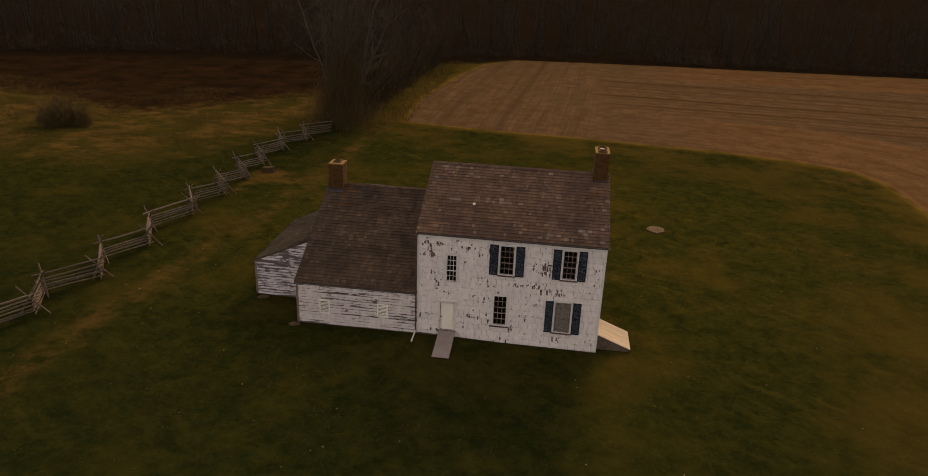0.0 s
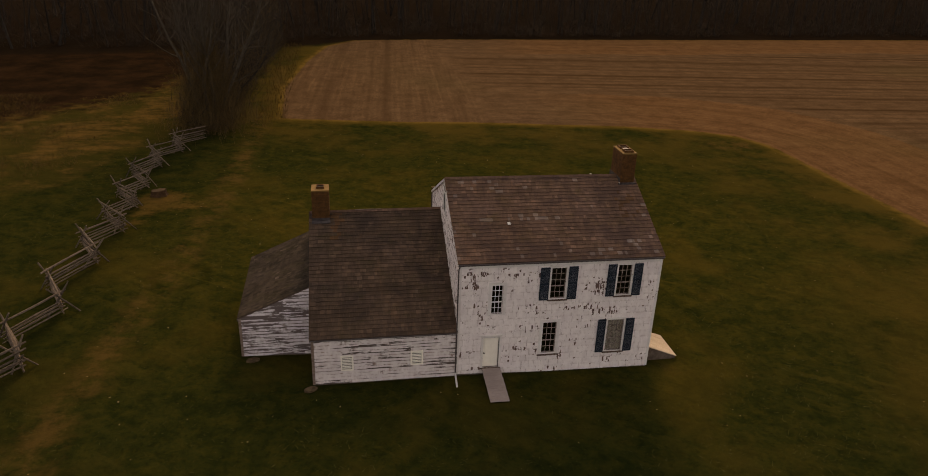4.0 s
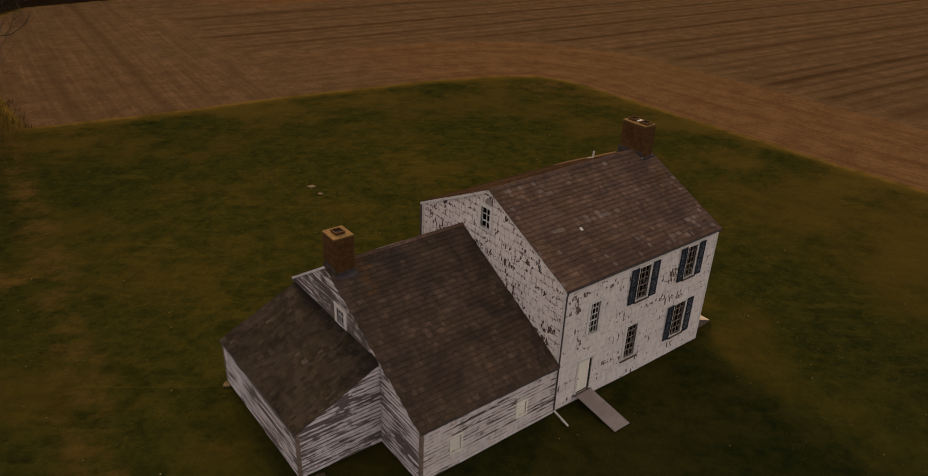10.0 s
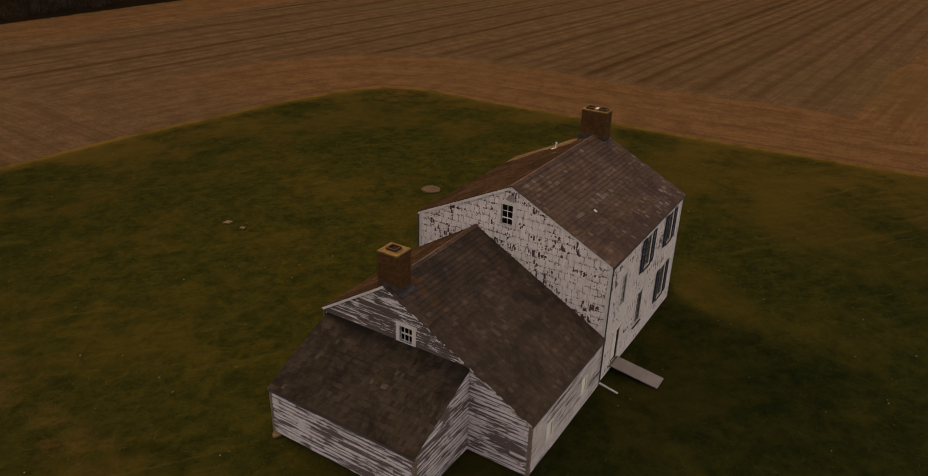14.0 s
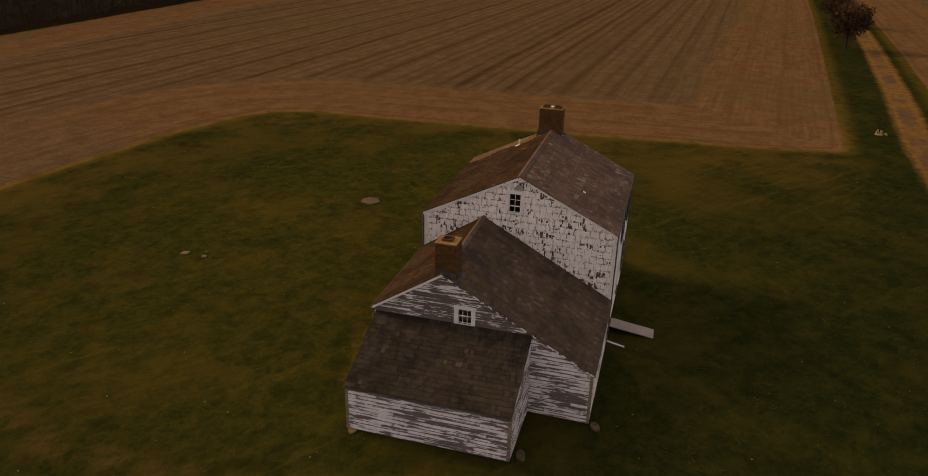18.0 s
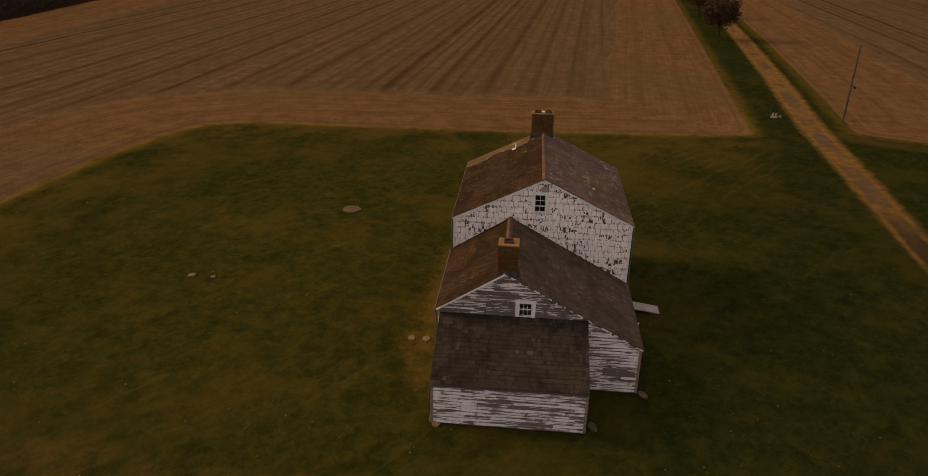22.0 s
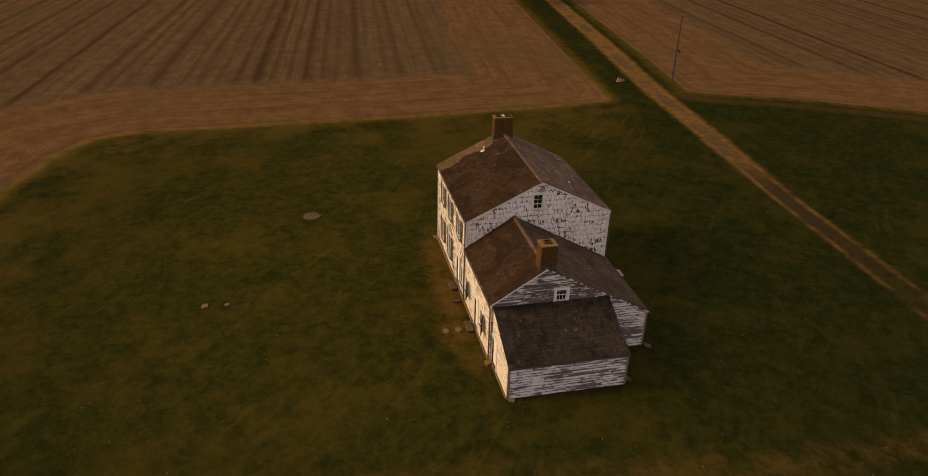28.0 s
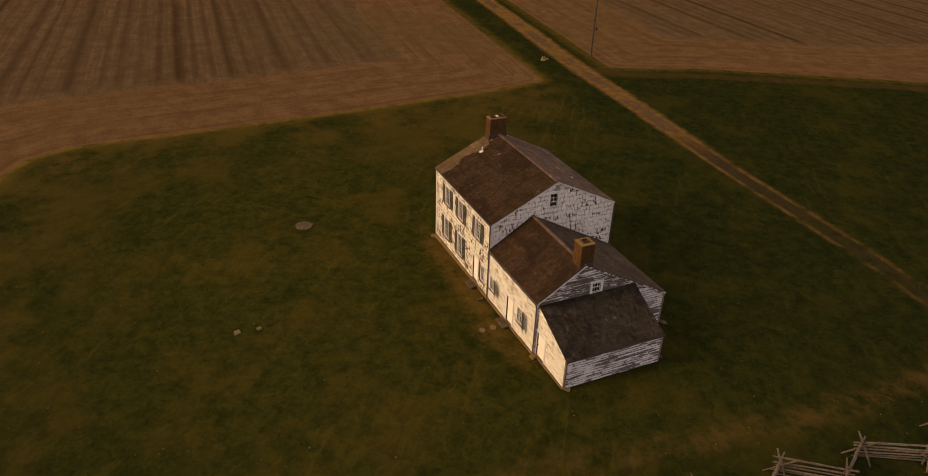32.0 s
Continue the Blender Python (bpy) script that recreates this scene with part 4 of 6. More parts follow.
front_windows = [(1.51, 3.14, 2.03, 4.60, 3, 5), (4.25, 3.80, 4.94, 5.36, 3, 5), (7.43, 3.84, 8.08, 5.38, 3, 5), (4.05, 0.88, 4.71, 2.54, 3, 5), (7.23, 0.80, 8.03, 2.50, 3, 5)]
front_door = (1.23, 0.26, 1.99, 1.88)
holes = [w[:4] for w in front_windows] + [front_door]
front_face = [(0, -0.02), (4.3, -0.17), (L, -0.20), (L, EAVE), (0, EAVE)]
w = wall(house, FRONT, front_face, holes, "white shingled front wall, paint flaking in streaks")
cladding(w, "shingle", front_face, holes, 0.335, (0.26, 0.36, 0.48, 0.60), 0.022, WALL_SHINGLE, (0, -1, L, 9), rng, 0.012, most=0.02, gap=0.005)
window(house, FRONT, *front_windows[0], casing=0.16, sill=False)
window(house, FRONT, *front_windows[1], shutters=(("l", 0.44), ("r", 0.44)), shutter_mat=SHUTTER, sash=SASH_WORN, label="sash window with worn brown bars between dark shutters")
window(house, FRONT, *front_windows[2], shutters=(("l", 0.42), ("r", 0.42)), shutter_mat=SHUTTER, sash=SASH_WORN, label="sash window with worn brown bars between dark shutters")
window(house, FRONT, *front_windows[3], casing=0.16, sash=SASH_WORN)
window(house, FRONT, *front_windows[4], shutters=(("l", 0.40), ("r", 0.42)), shutter_mat=SHUTTER, curtain=True, sash=SASH_WORN, label="worn sash window with drawn curtain behind the panes")
door(house, FRONT, *front_door, "white panelled front door with a bracketed hood")

gable_hole = (D - 5.19, 6.30, D - 4.63, 7.24)
gable = [(0, -0.1), (D, -0.1), (D, EAVE), (D / 2, RIDGE), (0, EAVE)]
w = wall(house, WEST, gable, [gable_hole], "white shingled gable wall with dark flaked streaks")
cladding(w, "shingle", gable, [gable_hole], 0.33, (0.26, 0.34, 0.44), 0.022, WALL_WORN, (0, 3.4, D, 9), rng, 0.045, most=0.02, gap=0.010)
window(house, WEST, *gable_hole, 2, 3, casing=0.17, sill=False)
vent = bmesh.new()
slab(vent, [(-0.20, 0), (0.20, 0), (0.20, 0.14), (0.09, 0.26), (-0.09, 0.26), (-0.20, 0.14)], -0.035, 0.0)
part("vent", vent, GREY_WOOD, house, "small weathered gable vent", WEST @ Matrix.Translation((D / 2, -0.03, 7.46)))

back_windows = [(L - x1, z0, L - x0, z1, 3, 5) for x0, x1, z0, z1 in ((6.84, 7.64, 3.70, 5.10), (4.42, 5.22, 3.70, 5.10), (1.52, 2.32, 3.70, 5.10), (6.90, 7.70, 0.88, 2.46), (4.43, 5.23, 0.78, 2.40))]
back_door = (L - 2.50, 0.22, L - 1.66, 2.10)
small = (L - 1.12, 0.85, L - 0.60, 2.00)
holes = [b[:4] for b in back_windows] + [back_door, small]
back_face = [(0, BASE - 0.1), (L, BASE), (L, EAVE), (0, EAVE)]
w = wall(house, BACK, back_face, holes, "white shingled rear wall, warm sunlight put in its paint, badly flaked")
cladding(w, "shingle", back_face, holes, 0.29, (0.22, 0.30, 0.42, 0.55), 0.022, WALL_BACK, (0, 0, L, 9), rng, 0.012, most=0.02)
for b in back_windows:
    window(house, BACK, *b, shutters=(("l", 0.42), ("r", 0.42)), shutter_mat=SHUTTER_GREY, angle=6)
window(house, BACK, *small, 2, 4, shutters=(("l", 0.30),), shutter_mat=SHUTTER_GREY, angle=10)
door(house, BACK, *back_door, "pale panelled rear door")

w = wall(house, EAST, gable, [], "white shingled east gable wall")
cladding(w, "shingle", gable, [], 0.29, (0.22, 0.30, 0.42, 0.55), 0.022, WALL_SHINGLE, (0, 0, 2.5, 5), rng, 0.012, most=0.02)

# wing
WF, WW, WB = pose(-WL, -0.04, 0), pose(-WL, D, 0, 0, 0, -90), pose(0, D, 0, 0, 0, 180)
vents = [(WL - 5.28, 0.66, WL - 4.84, 1.32), (WL - 2.10, 0.76, WL - 1.66, 1.38)]
wing_front = [(0, -0.08), (WL, -0.06), (WL, W_FRONT), (0, W_FRONT)]
w = wall(house, WF, wing_front, vents, "low white clapboard wing wall, paint flaking")
cladding(w, "clapboard", wing_front, vents, 0.17, (2.4, 3.1, 4.2), 0.026, BOARD_FRONT, (0, 0, 9, 9), rng, 0.006)
for v in vents:
    lv = part("louvre", boxes((v[0] - 0.07, -0.05, v[1] - 0.07, v[0], 0.08, v[3] + 0.07), (v[2], -0.05, v[1] - 0.07, v[2] + 0.07, 0.08, v[3] + 0.07), (v[0], -0.049, v[3], v[2], 0.08, v[3] + 0.07),
                              (v[0], -0.049, v[1] - 0.07, v[2], 0.08, v[1]), bevel=0.004), DOOR, house, "white louvred vent", WF)
    z = v[1] + 0.03
    slat = None
    while z < v[3] - 0.02:
        m = Matrix.Translation((0, 0.01, z + 0.025)) @ pose(0, 0, 0, 38)
        if slat is None:
            slat = part("slat", boxes((v[0], -0.024, -0.006, v[2], 0.024, 0.006)), DOOR, lv, m=m).data
        else:
            part("slat", slat, DOOR, lv, m=m)
        z += 0.082
wing_gable = [(0, 0.04), (D + 0.04, -0.08), (D + 0.04, W_FRONT), (D - W_RIDGE_Y, W_RIDGE), (0, W_BACK)]
wing_hole = (D - 5.72, 3.72, D - 5.14, 4.38)
w = wall(house, WW, wing_gable, [wing_hole], "weathered clapboard wing gable, half its white paint gone")
for lower, mat in ((True, BOARD_WORN), (False, BOARD_BARE)):
    cladding(w, "clapboard", clip(wing_gable, 0, 1 if lower else -1, 3.52 if lower else -3.52), [wing_hole], 0.17, (2.4, 3.1, 4.2), 0.026, mat, (0, 0, 12, 9), rng, 0.006)
window(house, WW, *wing_hole, 3, 2, casing=0.17, sill=False, label="small white attic window in wide casing")
wing_windows = [(0.34, 1.06, 0.94, 2.02), (4.30, 1.10, 4.92, 2.12)]
wing_door = (2.82, 0.12, 3.66, 2.06)
wing_back = [(0, 0.12), (WL, 0.12), (WL, W_BACK), (0, W_BACK)]
w = wall(house, WB, wing_back, wing_windows + [wing_door], "white clapboard rear wall of the wing, warm sunlight put in its paint")
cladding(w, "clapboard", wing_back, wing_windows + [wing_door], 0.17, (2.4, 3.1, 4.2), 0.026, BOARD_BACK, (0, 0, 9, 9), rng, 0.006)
for v in wing_windows:
    window(house, WB, *v, 3, 4, shutters=(("r", 0.60),), shutter_mat=SHUTTER_GREY, angle=-24)
door(house, WB, *wing_door, "pale wing door")

# lean-to
SF, SW, SB = pose(-SX, SY0, 0), pose(-SX, SY1, 0, 0, 0, -90), pose(-WL, SY1, 0, 0, 0, 180)
SWID = SX - WL
shed_side = [(0, 0.02), (SWID, -0.03), (SWID, S_HIGH), (0, S_LOW)]
w = wall(house, SF, shed_side, [], "white clapboard lean-to side, long flaked streaks")
cladding(w, "clapboard", shed_side, [], 0.17, (2.4, 3.1, 4.2), 0.026, BOARD_WORN, (0, 0, 9, 9), rng, 0.006)
shed_west = [(0, 0.04), (SY1 - SY0, 0.02), (SY1 - SY0, S_LOW), (0, S_LOW)]
w = wall(house, SW, shed_west, [], "low weathered clapboard lean-to wall")
cladding(w, "clapboard", shed_west, [], 0.17, (2.4, 3.1, 4.2), 0.026, BOARD_WORN, (0, 0, 9, 9), rng, 0.006)
shed_door = (0.12, 0.10, 1.05, 1.85)
shed_back = [(0, 0.10), (SWID, 0.10), (SWID, S_LOW), (0, S_HIGH)]
w = wall(house, SB, shed_back, [shed_door], "white clapboard lean-to rear wall, warm sunlight put in its paint")
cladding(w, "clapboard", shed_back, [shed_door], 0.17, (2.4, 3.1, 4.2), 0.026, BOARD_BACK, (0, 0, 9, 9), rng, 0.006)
door(house, SB, *shed_door, "plain pale boarded lean-to door", panels=False)

# footings and corner boards
for piece in ((0.03, 0.03, -0.5, L - 0.03, 0.30, 0.0), (0.03, D - 0.30, -0.5, L - 0.03, D - 0.03, 0.0), (0.03, 0.30, -0.5, 0.30, D - 0.30, 0.0), (L - 0.30, 0.30, -0.5, L - 0.03, D - 0.30, 0.0),
                         (-WL + 0.03, 0.0, -0.5, 0.0, 0.25, -0.02), (-WL + 0.03, 0.25, -0.5, -WL + 0.28, D - 0.03, -0.02), (-WL + 0.28, D - 0.28, -0.5, 0.0, D - 0.03, -0.02),
                         (-SX + 0.03, SY0 + 0.03, -0.5, -WL, SY0 + 0.25, 0.0), (-SX + 0.03, SY0 + 0.25, -0.5, -SX + 0.25, SY1 - 0.03, 0.0), (-SX + 0.25, SY1 - 0.25, -0.5, -WL, SY1 - 0.03, 0.0)):
    part("foundation", boxes(piece), FOOTING, house, "low stone foundation")
for x0, x1, z1 in ((0.0, L, 0.14), (-WL, -0.02, 0.11), (-SX, -WL - 0.02, 0.09)):
    y = SY1 if x0 == -SX else D
    part("foundation", boxes((x0 + 0.02, y - 0.026, -0.5, x1 - 0.02, y + 0.10, z1 - 0.005), bevel=0.02), LEDGE, house, "sunlit tan stone ledge under the rear wall")
for x, y, z0, z1, sx, sy in ((0, 0, -0.02, EAVE, -1, -1), (L, 0, -0.2, EAVE, 1, -1), (L, D, BASE - 0.1, EAVE, 1, 1), (0, D, BASE, EAVE, -1, 1), (-WL, -0.04, -0.08, W_FRONT, -1, -1), (-SX, SY0, 0.02, S_LOW, -1, -1), (-SX, SY1, 0.04, S_LOW, -1, 1)):
    part("corner_board", boxes((min(x, x + sx * 0.032), min(y + sy * 0.03, y - sy * 0.09), z0, max(x, x + sx * 0.032), max(y + sy * 0.03, y - sy * 0.09), z1),
                               (min(x, x - sx * 0.09), min(y, y + sy * 0.031), z0, max(x, x - sx * 0.09), max(y, y + sy * 0.031), z1)), TRIM if x in (0, L) else SILL, house)


def roof(m, outline, material, near, label, exposure=0.225, widths=(0.12, 0.15, 0.19, 0.24), patch=None, uneven=0.035, proud=0.026):
    """A roof slope: board deck with lapped shingles; u along the eave, z up the slope, y down into it."""
    bm = bmesh.new()
    lo, hi = min(u for u, z in outline) + LIP, max(u for u, z in outline) - LIP
    slab(bm, [(min(max(u, lo), hi), z) for u, z in outline], 0.0, 0.09)
    r = part("roof", bm, DECK, house, label, m)
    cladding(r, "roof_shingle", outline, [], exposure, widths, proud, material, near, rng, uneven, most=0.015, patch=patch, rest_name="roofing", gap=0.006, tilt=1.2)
    return r


def slope(x, y, z, rz, run, rise):
    return pose(x, y, z, 0, 0, rz) @ pose(0, 0, 0, math.degrees(math.atan2(rise, run)) - 90), math.hypot(run, rise)


OV, LIP = 0.07, 0.035   # overhang of the deck at the gables; shingles reach past it over the rake boards
m, s = slope(-OV - LIP, -0.09, 5.755, 0, D / 2 + 0.09, 8.13 - 5.755)
rect = lambda w_, h_: [(0, 0), (w_, 0), (w_, h_), (0, h_)]
roof(m, rect(L + 2 * OV + 2 * LIP, s), ROOF, (0, 0, 5.0, 9), "brown wooden shingle roof with pale replaced shingles",
     patch=lambda u, z, g: ROOF_RUST if 8.2 < u < 9.1 and 2.4 < z < 4.3 and g.random() < 0.30 else ROOF_PALE if g.random() < (0.50 if 1.2 < u < 5.0 and 2.30 < z < 2.52 else 0.20 if 2.4 < u < 5.0 and 2.52 < z < 2.76 else 0.6 if 8.0 < u < 9.0 and 0.84 < z < 1.06
                                                     else 0.34 if 6.4 < u < 9.0 and 0.40 < z < 0.62 else 0.10 if 0.2 < z < 0.40 else 0.05 if z > 3.6 and u < 3 else 0.005) else None)
part("loose_flashing", boxes((2.62, -0.05, 2.20, 2.76, -0.036, 2.36), bevel=0.003), TIN, house, "scrap of white tin on the roof", m)
m, s = slope(L + OV + LIP, D + 0.10, 5.755, 180, D / 2 + 0.10, 8.13 - 5.755)
# a band of paler tan shingles runs up the east edge of this slope
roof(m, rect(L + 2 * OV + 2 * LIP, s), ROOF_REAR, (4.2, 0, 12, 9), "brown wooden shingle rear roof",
     patch=lambda u, z, g: ROOF_TAN if u < 1.15 + 0.25 * math.sin(z * 2.3) else None)
m, s = slope(-WL - 0.07 - LIP, -0.13, 2.325, 0, W_RIDGE_Y + 0.13, 5.90 - 2.325)
roof(m, rect(WL + 0.065 + LIP, s), ROOF_DARK, (0, 0, 3.6, 9), "long dark brown shingle roof of the wing",
     patch=lambda u, z, g: ROOF_RUST if z > 5.4 and abs(u - 1.25 + (6.4 - z) * 0.10) < 0.30 * g.uniform(0.0, 1.0) else None)
m, s = slope(-0.005, D + 0.12, 3.875, 180, D + 0.12 - W_RIDGE_Y, 5.90 - 3.875)
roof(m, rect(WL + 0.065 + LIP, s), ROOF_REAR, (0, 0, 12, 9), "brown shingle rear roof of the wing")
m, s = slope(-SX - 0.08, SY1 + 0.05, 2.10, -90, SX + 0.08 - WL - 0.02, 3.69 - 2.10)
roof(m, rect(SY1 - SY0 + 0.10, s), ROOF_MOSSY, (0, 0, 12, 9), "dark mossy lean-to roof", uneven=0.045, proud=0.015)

# ridge caps, rake boards, gutters
def caps(x0, x1, y, z, slope_a, slope_b, climb=0.0):
    bm = bmesh.new()
    x = x0
    while x < x1:
        w_ = min(0.26, x1 - x)
        for ang, side in ((slope_a, -1), (slope_b, 1)):
            box(bm, x + 0.004, 0 if side > 0 else -0.16, 0.0, x + w_, 0.16 if side > 0 else 0, 0.022, Matrix.Translation((0, y, z + climb * (x - x0) / (x1 - x0) + random.uniform(0, 0.012))) @ pose(0, 0, 0, -side * ang + random.uniform(-2, 2)))
        x += 0.26
    part("ridge_cap", bm, ROOF, house, "row of lapped ridge shingles", kind="stuff")


caps(-OV, L + OV, D / 2, 8.145, 26.3, 26.3)
caps(-WL - 0.07, -0.01, W_RIDGE_Y, 5.905, 28.5, 33, 0.04)
part("ridge_strip", boxes((-4.40, W_RIDGE_Y - 0.05, 5.925, -3.05, W_RIDGE_Y + 0.03, 5.955), bevel=0.008), SHEATHING, house, "loose dark board on the ridge")


def rakes(x, facing, ya, za, yb, zb, depth=0.15, material=TRIM):
    """A board under the roof's edge from eave to ridge on a gable."""
    a, b = Vector((x, ya, za)), Vector((x, yb, zb))
    d = (b - a).normalized()
    out = Vector((facing, 0, 0))
    up = d.cross(out)
    if up.z > 0:
        up = -up
    m = Matrix((( d.x, up.x, out.x, a.x), (d.y, up.y, out.y, a.y), (d.z, up.z, out.z, a.z), (0, 0, 0, 1)))
    part("rake_board", boxes((0.0, 0.0, 0.0, (b - a).length, depth, 0.030), bevel=0.004), material, house, "peeling white rake board", m)


for x, facing in ((-OV, -1), (L + OV, 1)):
    rakes(x, facing, -0.08, 5.755, D / 2, 8.128, 0.095)
    rakes(x, facing, D + 0.09, 5.755, D / 2, 8.128, 0.12)
rakes(-WL - 0.07, -1, -0.12, 2.328, W_RIDGE_Y, 5.898, 0.085, RAKE_WORN)
rakes(-WL - 0.07, -1, D + 0.11, 3.878, W_RIDGE_Y, 5.898, 0.10)
part("gutter", boxes((-OV, -0.135, 5.655, L + OV, -0.055, 5.735), bevel=0.015), FASCIA, house, "dark eaves gutter")
part("gutter", boxes((-OV, D + 0.055, 5.655, L + OV, D + 0.145, 5.735), bevel=0.015), FASCIA, house, "dark eaves gutter")
part("gutter", boxes((-WL - 0.1, -0.155, 2.235, -0.02, -0.085, 2.30), bevel=0.015), FASCIA, house, "dark eaves gutter")
part("gutter", boxes((-WL - 0.1, D + 0.11, 3.77, -0.02, D + 0.19, 3.85), bevel=0.015), FASCIA, house, "dark eaves gutter")
part("fascia", boxes((-0.0, -0.052, 5.50, L, -0.034, 5.655), bevel=0.004), TRIM, house)
part("fascia", boxes((-0.0, D + 0.034, 5.50, L, D + 0.052, 5.655), bevel=0.004), TRIM, house)
part("fascia", boxes((-SX - 0.09, SY0 - 0.05, 1.97, -SX - 0.034, SY1 + 0.05, 2.06), bevel=0.004), FASCIA, house)


def pipe(points, r, material, label):
    bm = bmesh.new()
    for a, b in zip(points, points[1:]):
        tube(bm, a, b, r, r, 8)
    return part("downspout", bm, material, house, label)


pipe([(0.0, -0.10, 5.66), (-0.06, -0.10, 5.50), (-0.06, -0.10, 0.10)], 0.032, FASCIA, "dark downspout")
pipe([(-0.06, -0.10, 0.10), (-0.10, -0.98, -0.06)], 0.045, TIN, "white downspout outlet")
pipe([(0.0, D + 0.10, 5.66), (-0.05, D + 0.10, 5.50), (-0.05, D + 0.10, 0.15)], 0.045, FASCIA, "dark downspout")
pipe([(-WL, D + 0.15, 3.74), (-WL - 0.02, D + 0.09, 3.6), (-WL - 0.02, D + 0.09, 0.15)], 0.045, FASCIA, "dark downspout")


def chimney(x0, y0, x1, y1, z0, z1, flues, label):
    """Brick stack with a cap slab, flue pots and lead flashing."""
    c = part("chimney", boxes((x0 + 0.015, y0 + 0.015, z0, x1 - 0.015, y1 - 0.015, z1)), MORTAR, house, label)
    bm = bmesh.new()
    z, k = z0 + 0.004, 0
    while z < z1 - 0.03:
        for ax, a0, a1, fix, sgn in (("x", x0, x1, y0, -1), ("x", x0, x1, y1, 1), ("y", y0, y1, x0, -1), ("y", y0, y1, x1, 1)):
            u = a0 - (0.11 if k % 2 else 0)
            while u < a1 - 0.01:
                b0, b1 = max(u, a0) + 0.004, min(u + 0.215, a1) - 0.004
                if b1 - b0 > 0.03:
                    q = random.uniform(0, 0.006)
                    if ax == "x":
                        box(bm, b0, fix - 0.0 - q if sgn < 0 else fix - 0.03, z, b1, fix + 0.03 if sgn < 0 else fix + q, z + 0.062)
                    else:
                        box(bm, fix - q if sgn < 0 else fix - 0.03, b0, z, fix + 0.03 if sgn < 0 else fix + q, b1, z + 0.062)
                u += 0.22
        z += 0.073
        k += 1
    part("brickwork", bm, BRICK, c, "weathered orange-brown bricks", kind="stuff")
    part("cap", boxes((x0 - 0.012, y0 - 0.012, z1, x1 + 0.012, y1 + 0.012, z1 + 0.07), bevel=0.012), CAP, c, "mortar-washed cap slab")
    for fx, fy, sx, sy in flues:
        part("flue", boxes((fx - sx, fy - sy, z1 + 0.071, fx - sx + 0.05, fy + sy, z1 + 0.16), (fx + sx - 0.05, fy - sy, z1 + 0.071, fx + sx, fy + sy, z1 + 0.16),
                           (fx - sx + 0.05, fy - sy, z1 + 0.071, fx + sx - 0.05, fy - sy + 0.05, z1 + 0.159), (fx - sx + 0.05, fy + sy - 0.05, z1 + 0.071, fx + sx - 0.05, fy + sy, z1 + 0.159)), BRICK, c)
        part("flue_opening", boxes((fx - sx + 0.052, fy - sy + 0.052, z1 + 0.071, fx + sx - 0.052, fy + sy - 0.052, z1 + 0.10)), SOOT, c)
    return c


c = chimney(-6.53, 5.87, -5.68, 6.78, 5.0, 7.14, ((-6.10, 6.34, 0.20, 0.22),), "square orange-brown brick chimney on the wing")
bm = bmesh.new()
slab(bm, [(D - 6.79, 5.62), (D - 6.42, 5.86), (D - 5.86, 5.54), (D - 5.86, 5.93), (D - 6.20, 5.97), (D - 6.46, 6.03), (D - 6.60, 5.98), (D - 6.79, 5.80)], -0.014, 0.0)
part("flashing", bm, LEAD, c, "grey lead flashing stepped up the stack", pose(-6.535, D, 0, 0, 0, -90))
part("flashing", boxes((-6.545, 5.848, 5.46, -5.668, 5.862, 5.76)), LEAD, c, "grey lead flashing")
part("flashing", boxes((-6.56, 5.66, 5.50, -5.65, 5.845, 5.512), bevel=0.002), LEAD, c, "lead apron on the shingles", pose(0, 5.66, 5.50, 28.6) @ Matrix.Translation((0, -5.66, -5.455)))
c = chimney(8.70, 4.19, 9.43, 5.54, 7.2, 9.33, ((9.07, 4.52, 0.23, 0.21), (9.07, 5.20, 0.23, 0.21)), "brick chimney at the gable end of the main roof")
part("flashing", boxes((8.62, 4.06, 7.70, 9.50, 4.14, 7.90)), LEAD, c, "grey lead flashing")
part("flashing", boxes((8.62, 5.57, 7.66, 9.50, 5.63, 7.80)), LEAD, c, "grey lead flashing")
part("flashing", boxes((8.670, 4.12, 7.78, 8.690, 5.60, 8.13), bevel=0.004), LEAD, c, "grey lead flashing")
part("flashing", boxes((8.630, 4.06, 7.80, 8.655, 4.14, 7.92), bevel=0.004), TIN, c, "bent scrap of white flashing")
part("flue_cover", boxes((8.93, 4.76, 9.402, 9.21, 4.96, 9.46), bevel=0.01), TIN, c, "pale flat cover between the flues")
bm = bmesh.new()
tube(bm, (7.97, 6.47, 7.1), (7.97, 6.47, 7.58), 0.045, 0.045, 10)
tube(bm, (7.97, 6.47, 7.58), (7.97, 6.45, 7.63), 0.06, 0.03, 10)
v = part("roof_vent", bm, TIN, house, "small white tin roof vent pipe")
part("flashing", boxes((-0.16, -0.02, -0.01, 0.14, 0.26, 0.012), bevel=0.004), TIN, v, "bent white tin plate round the pipe", pose(7.97, 6.46, 7.33, -22, 8, 10))

# ramp to the front door
ramp = thing("ramp", "grey wooden access ramp leading to the front door", "ramp", pose(1.72, -2.40, -0.11))
rise = math.degrees(math.atan2(0.33, 2.30))
for i in range(13):
    part("board", boxes((-0.46, i * 0.178, 0.0, 0.46, i * 0.178 + 0.176, 0.03), bevel=0.004), RAMP, ramp, m=pose(0, 0, 0.02, rise, 0, random.uniform(-0.3, 0.3)))
for x in (-0.42, 0.36):
    part("stringer", boxes((x, 0.05, -0.05, x + 0.06, 2.28, -0.002)), RAMP, ramp, m=pose(0, 0, 0.02, rise))
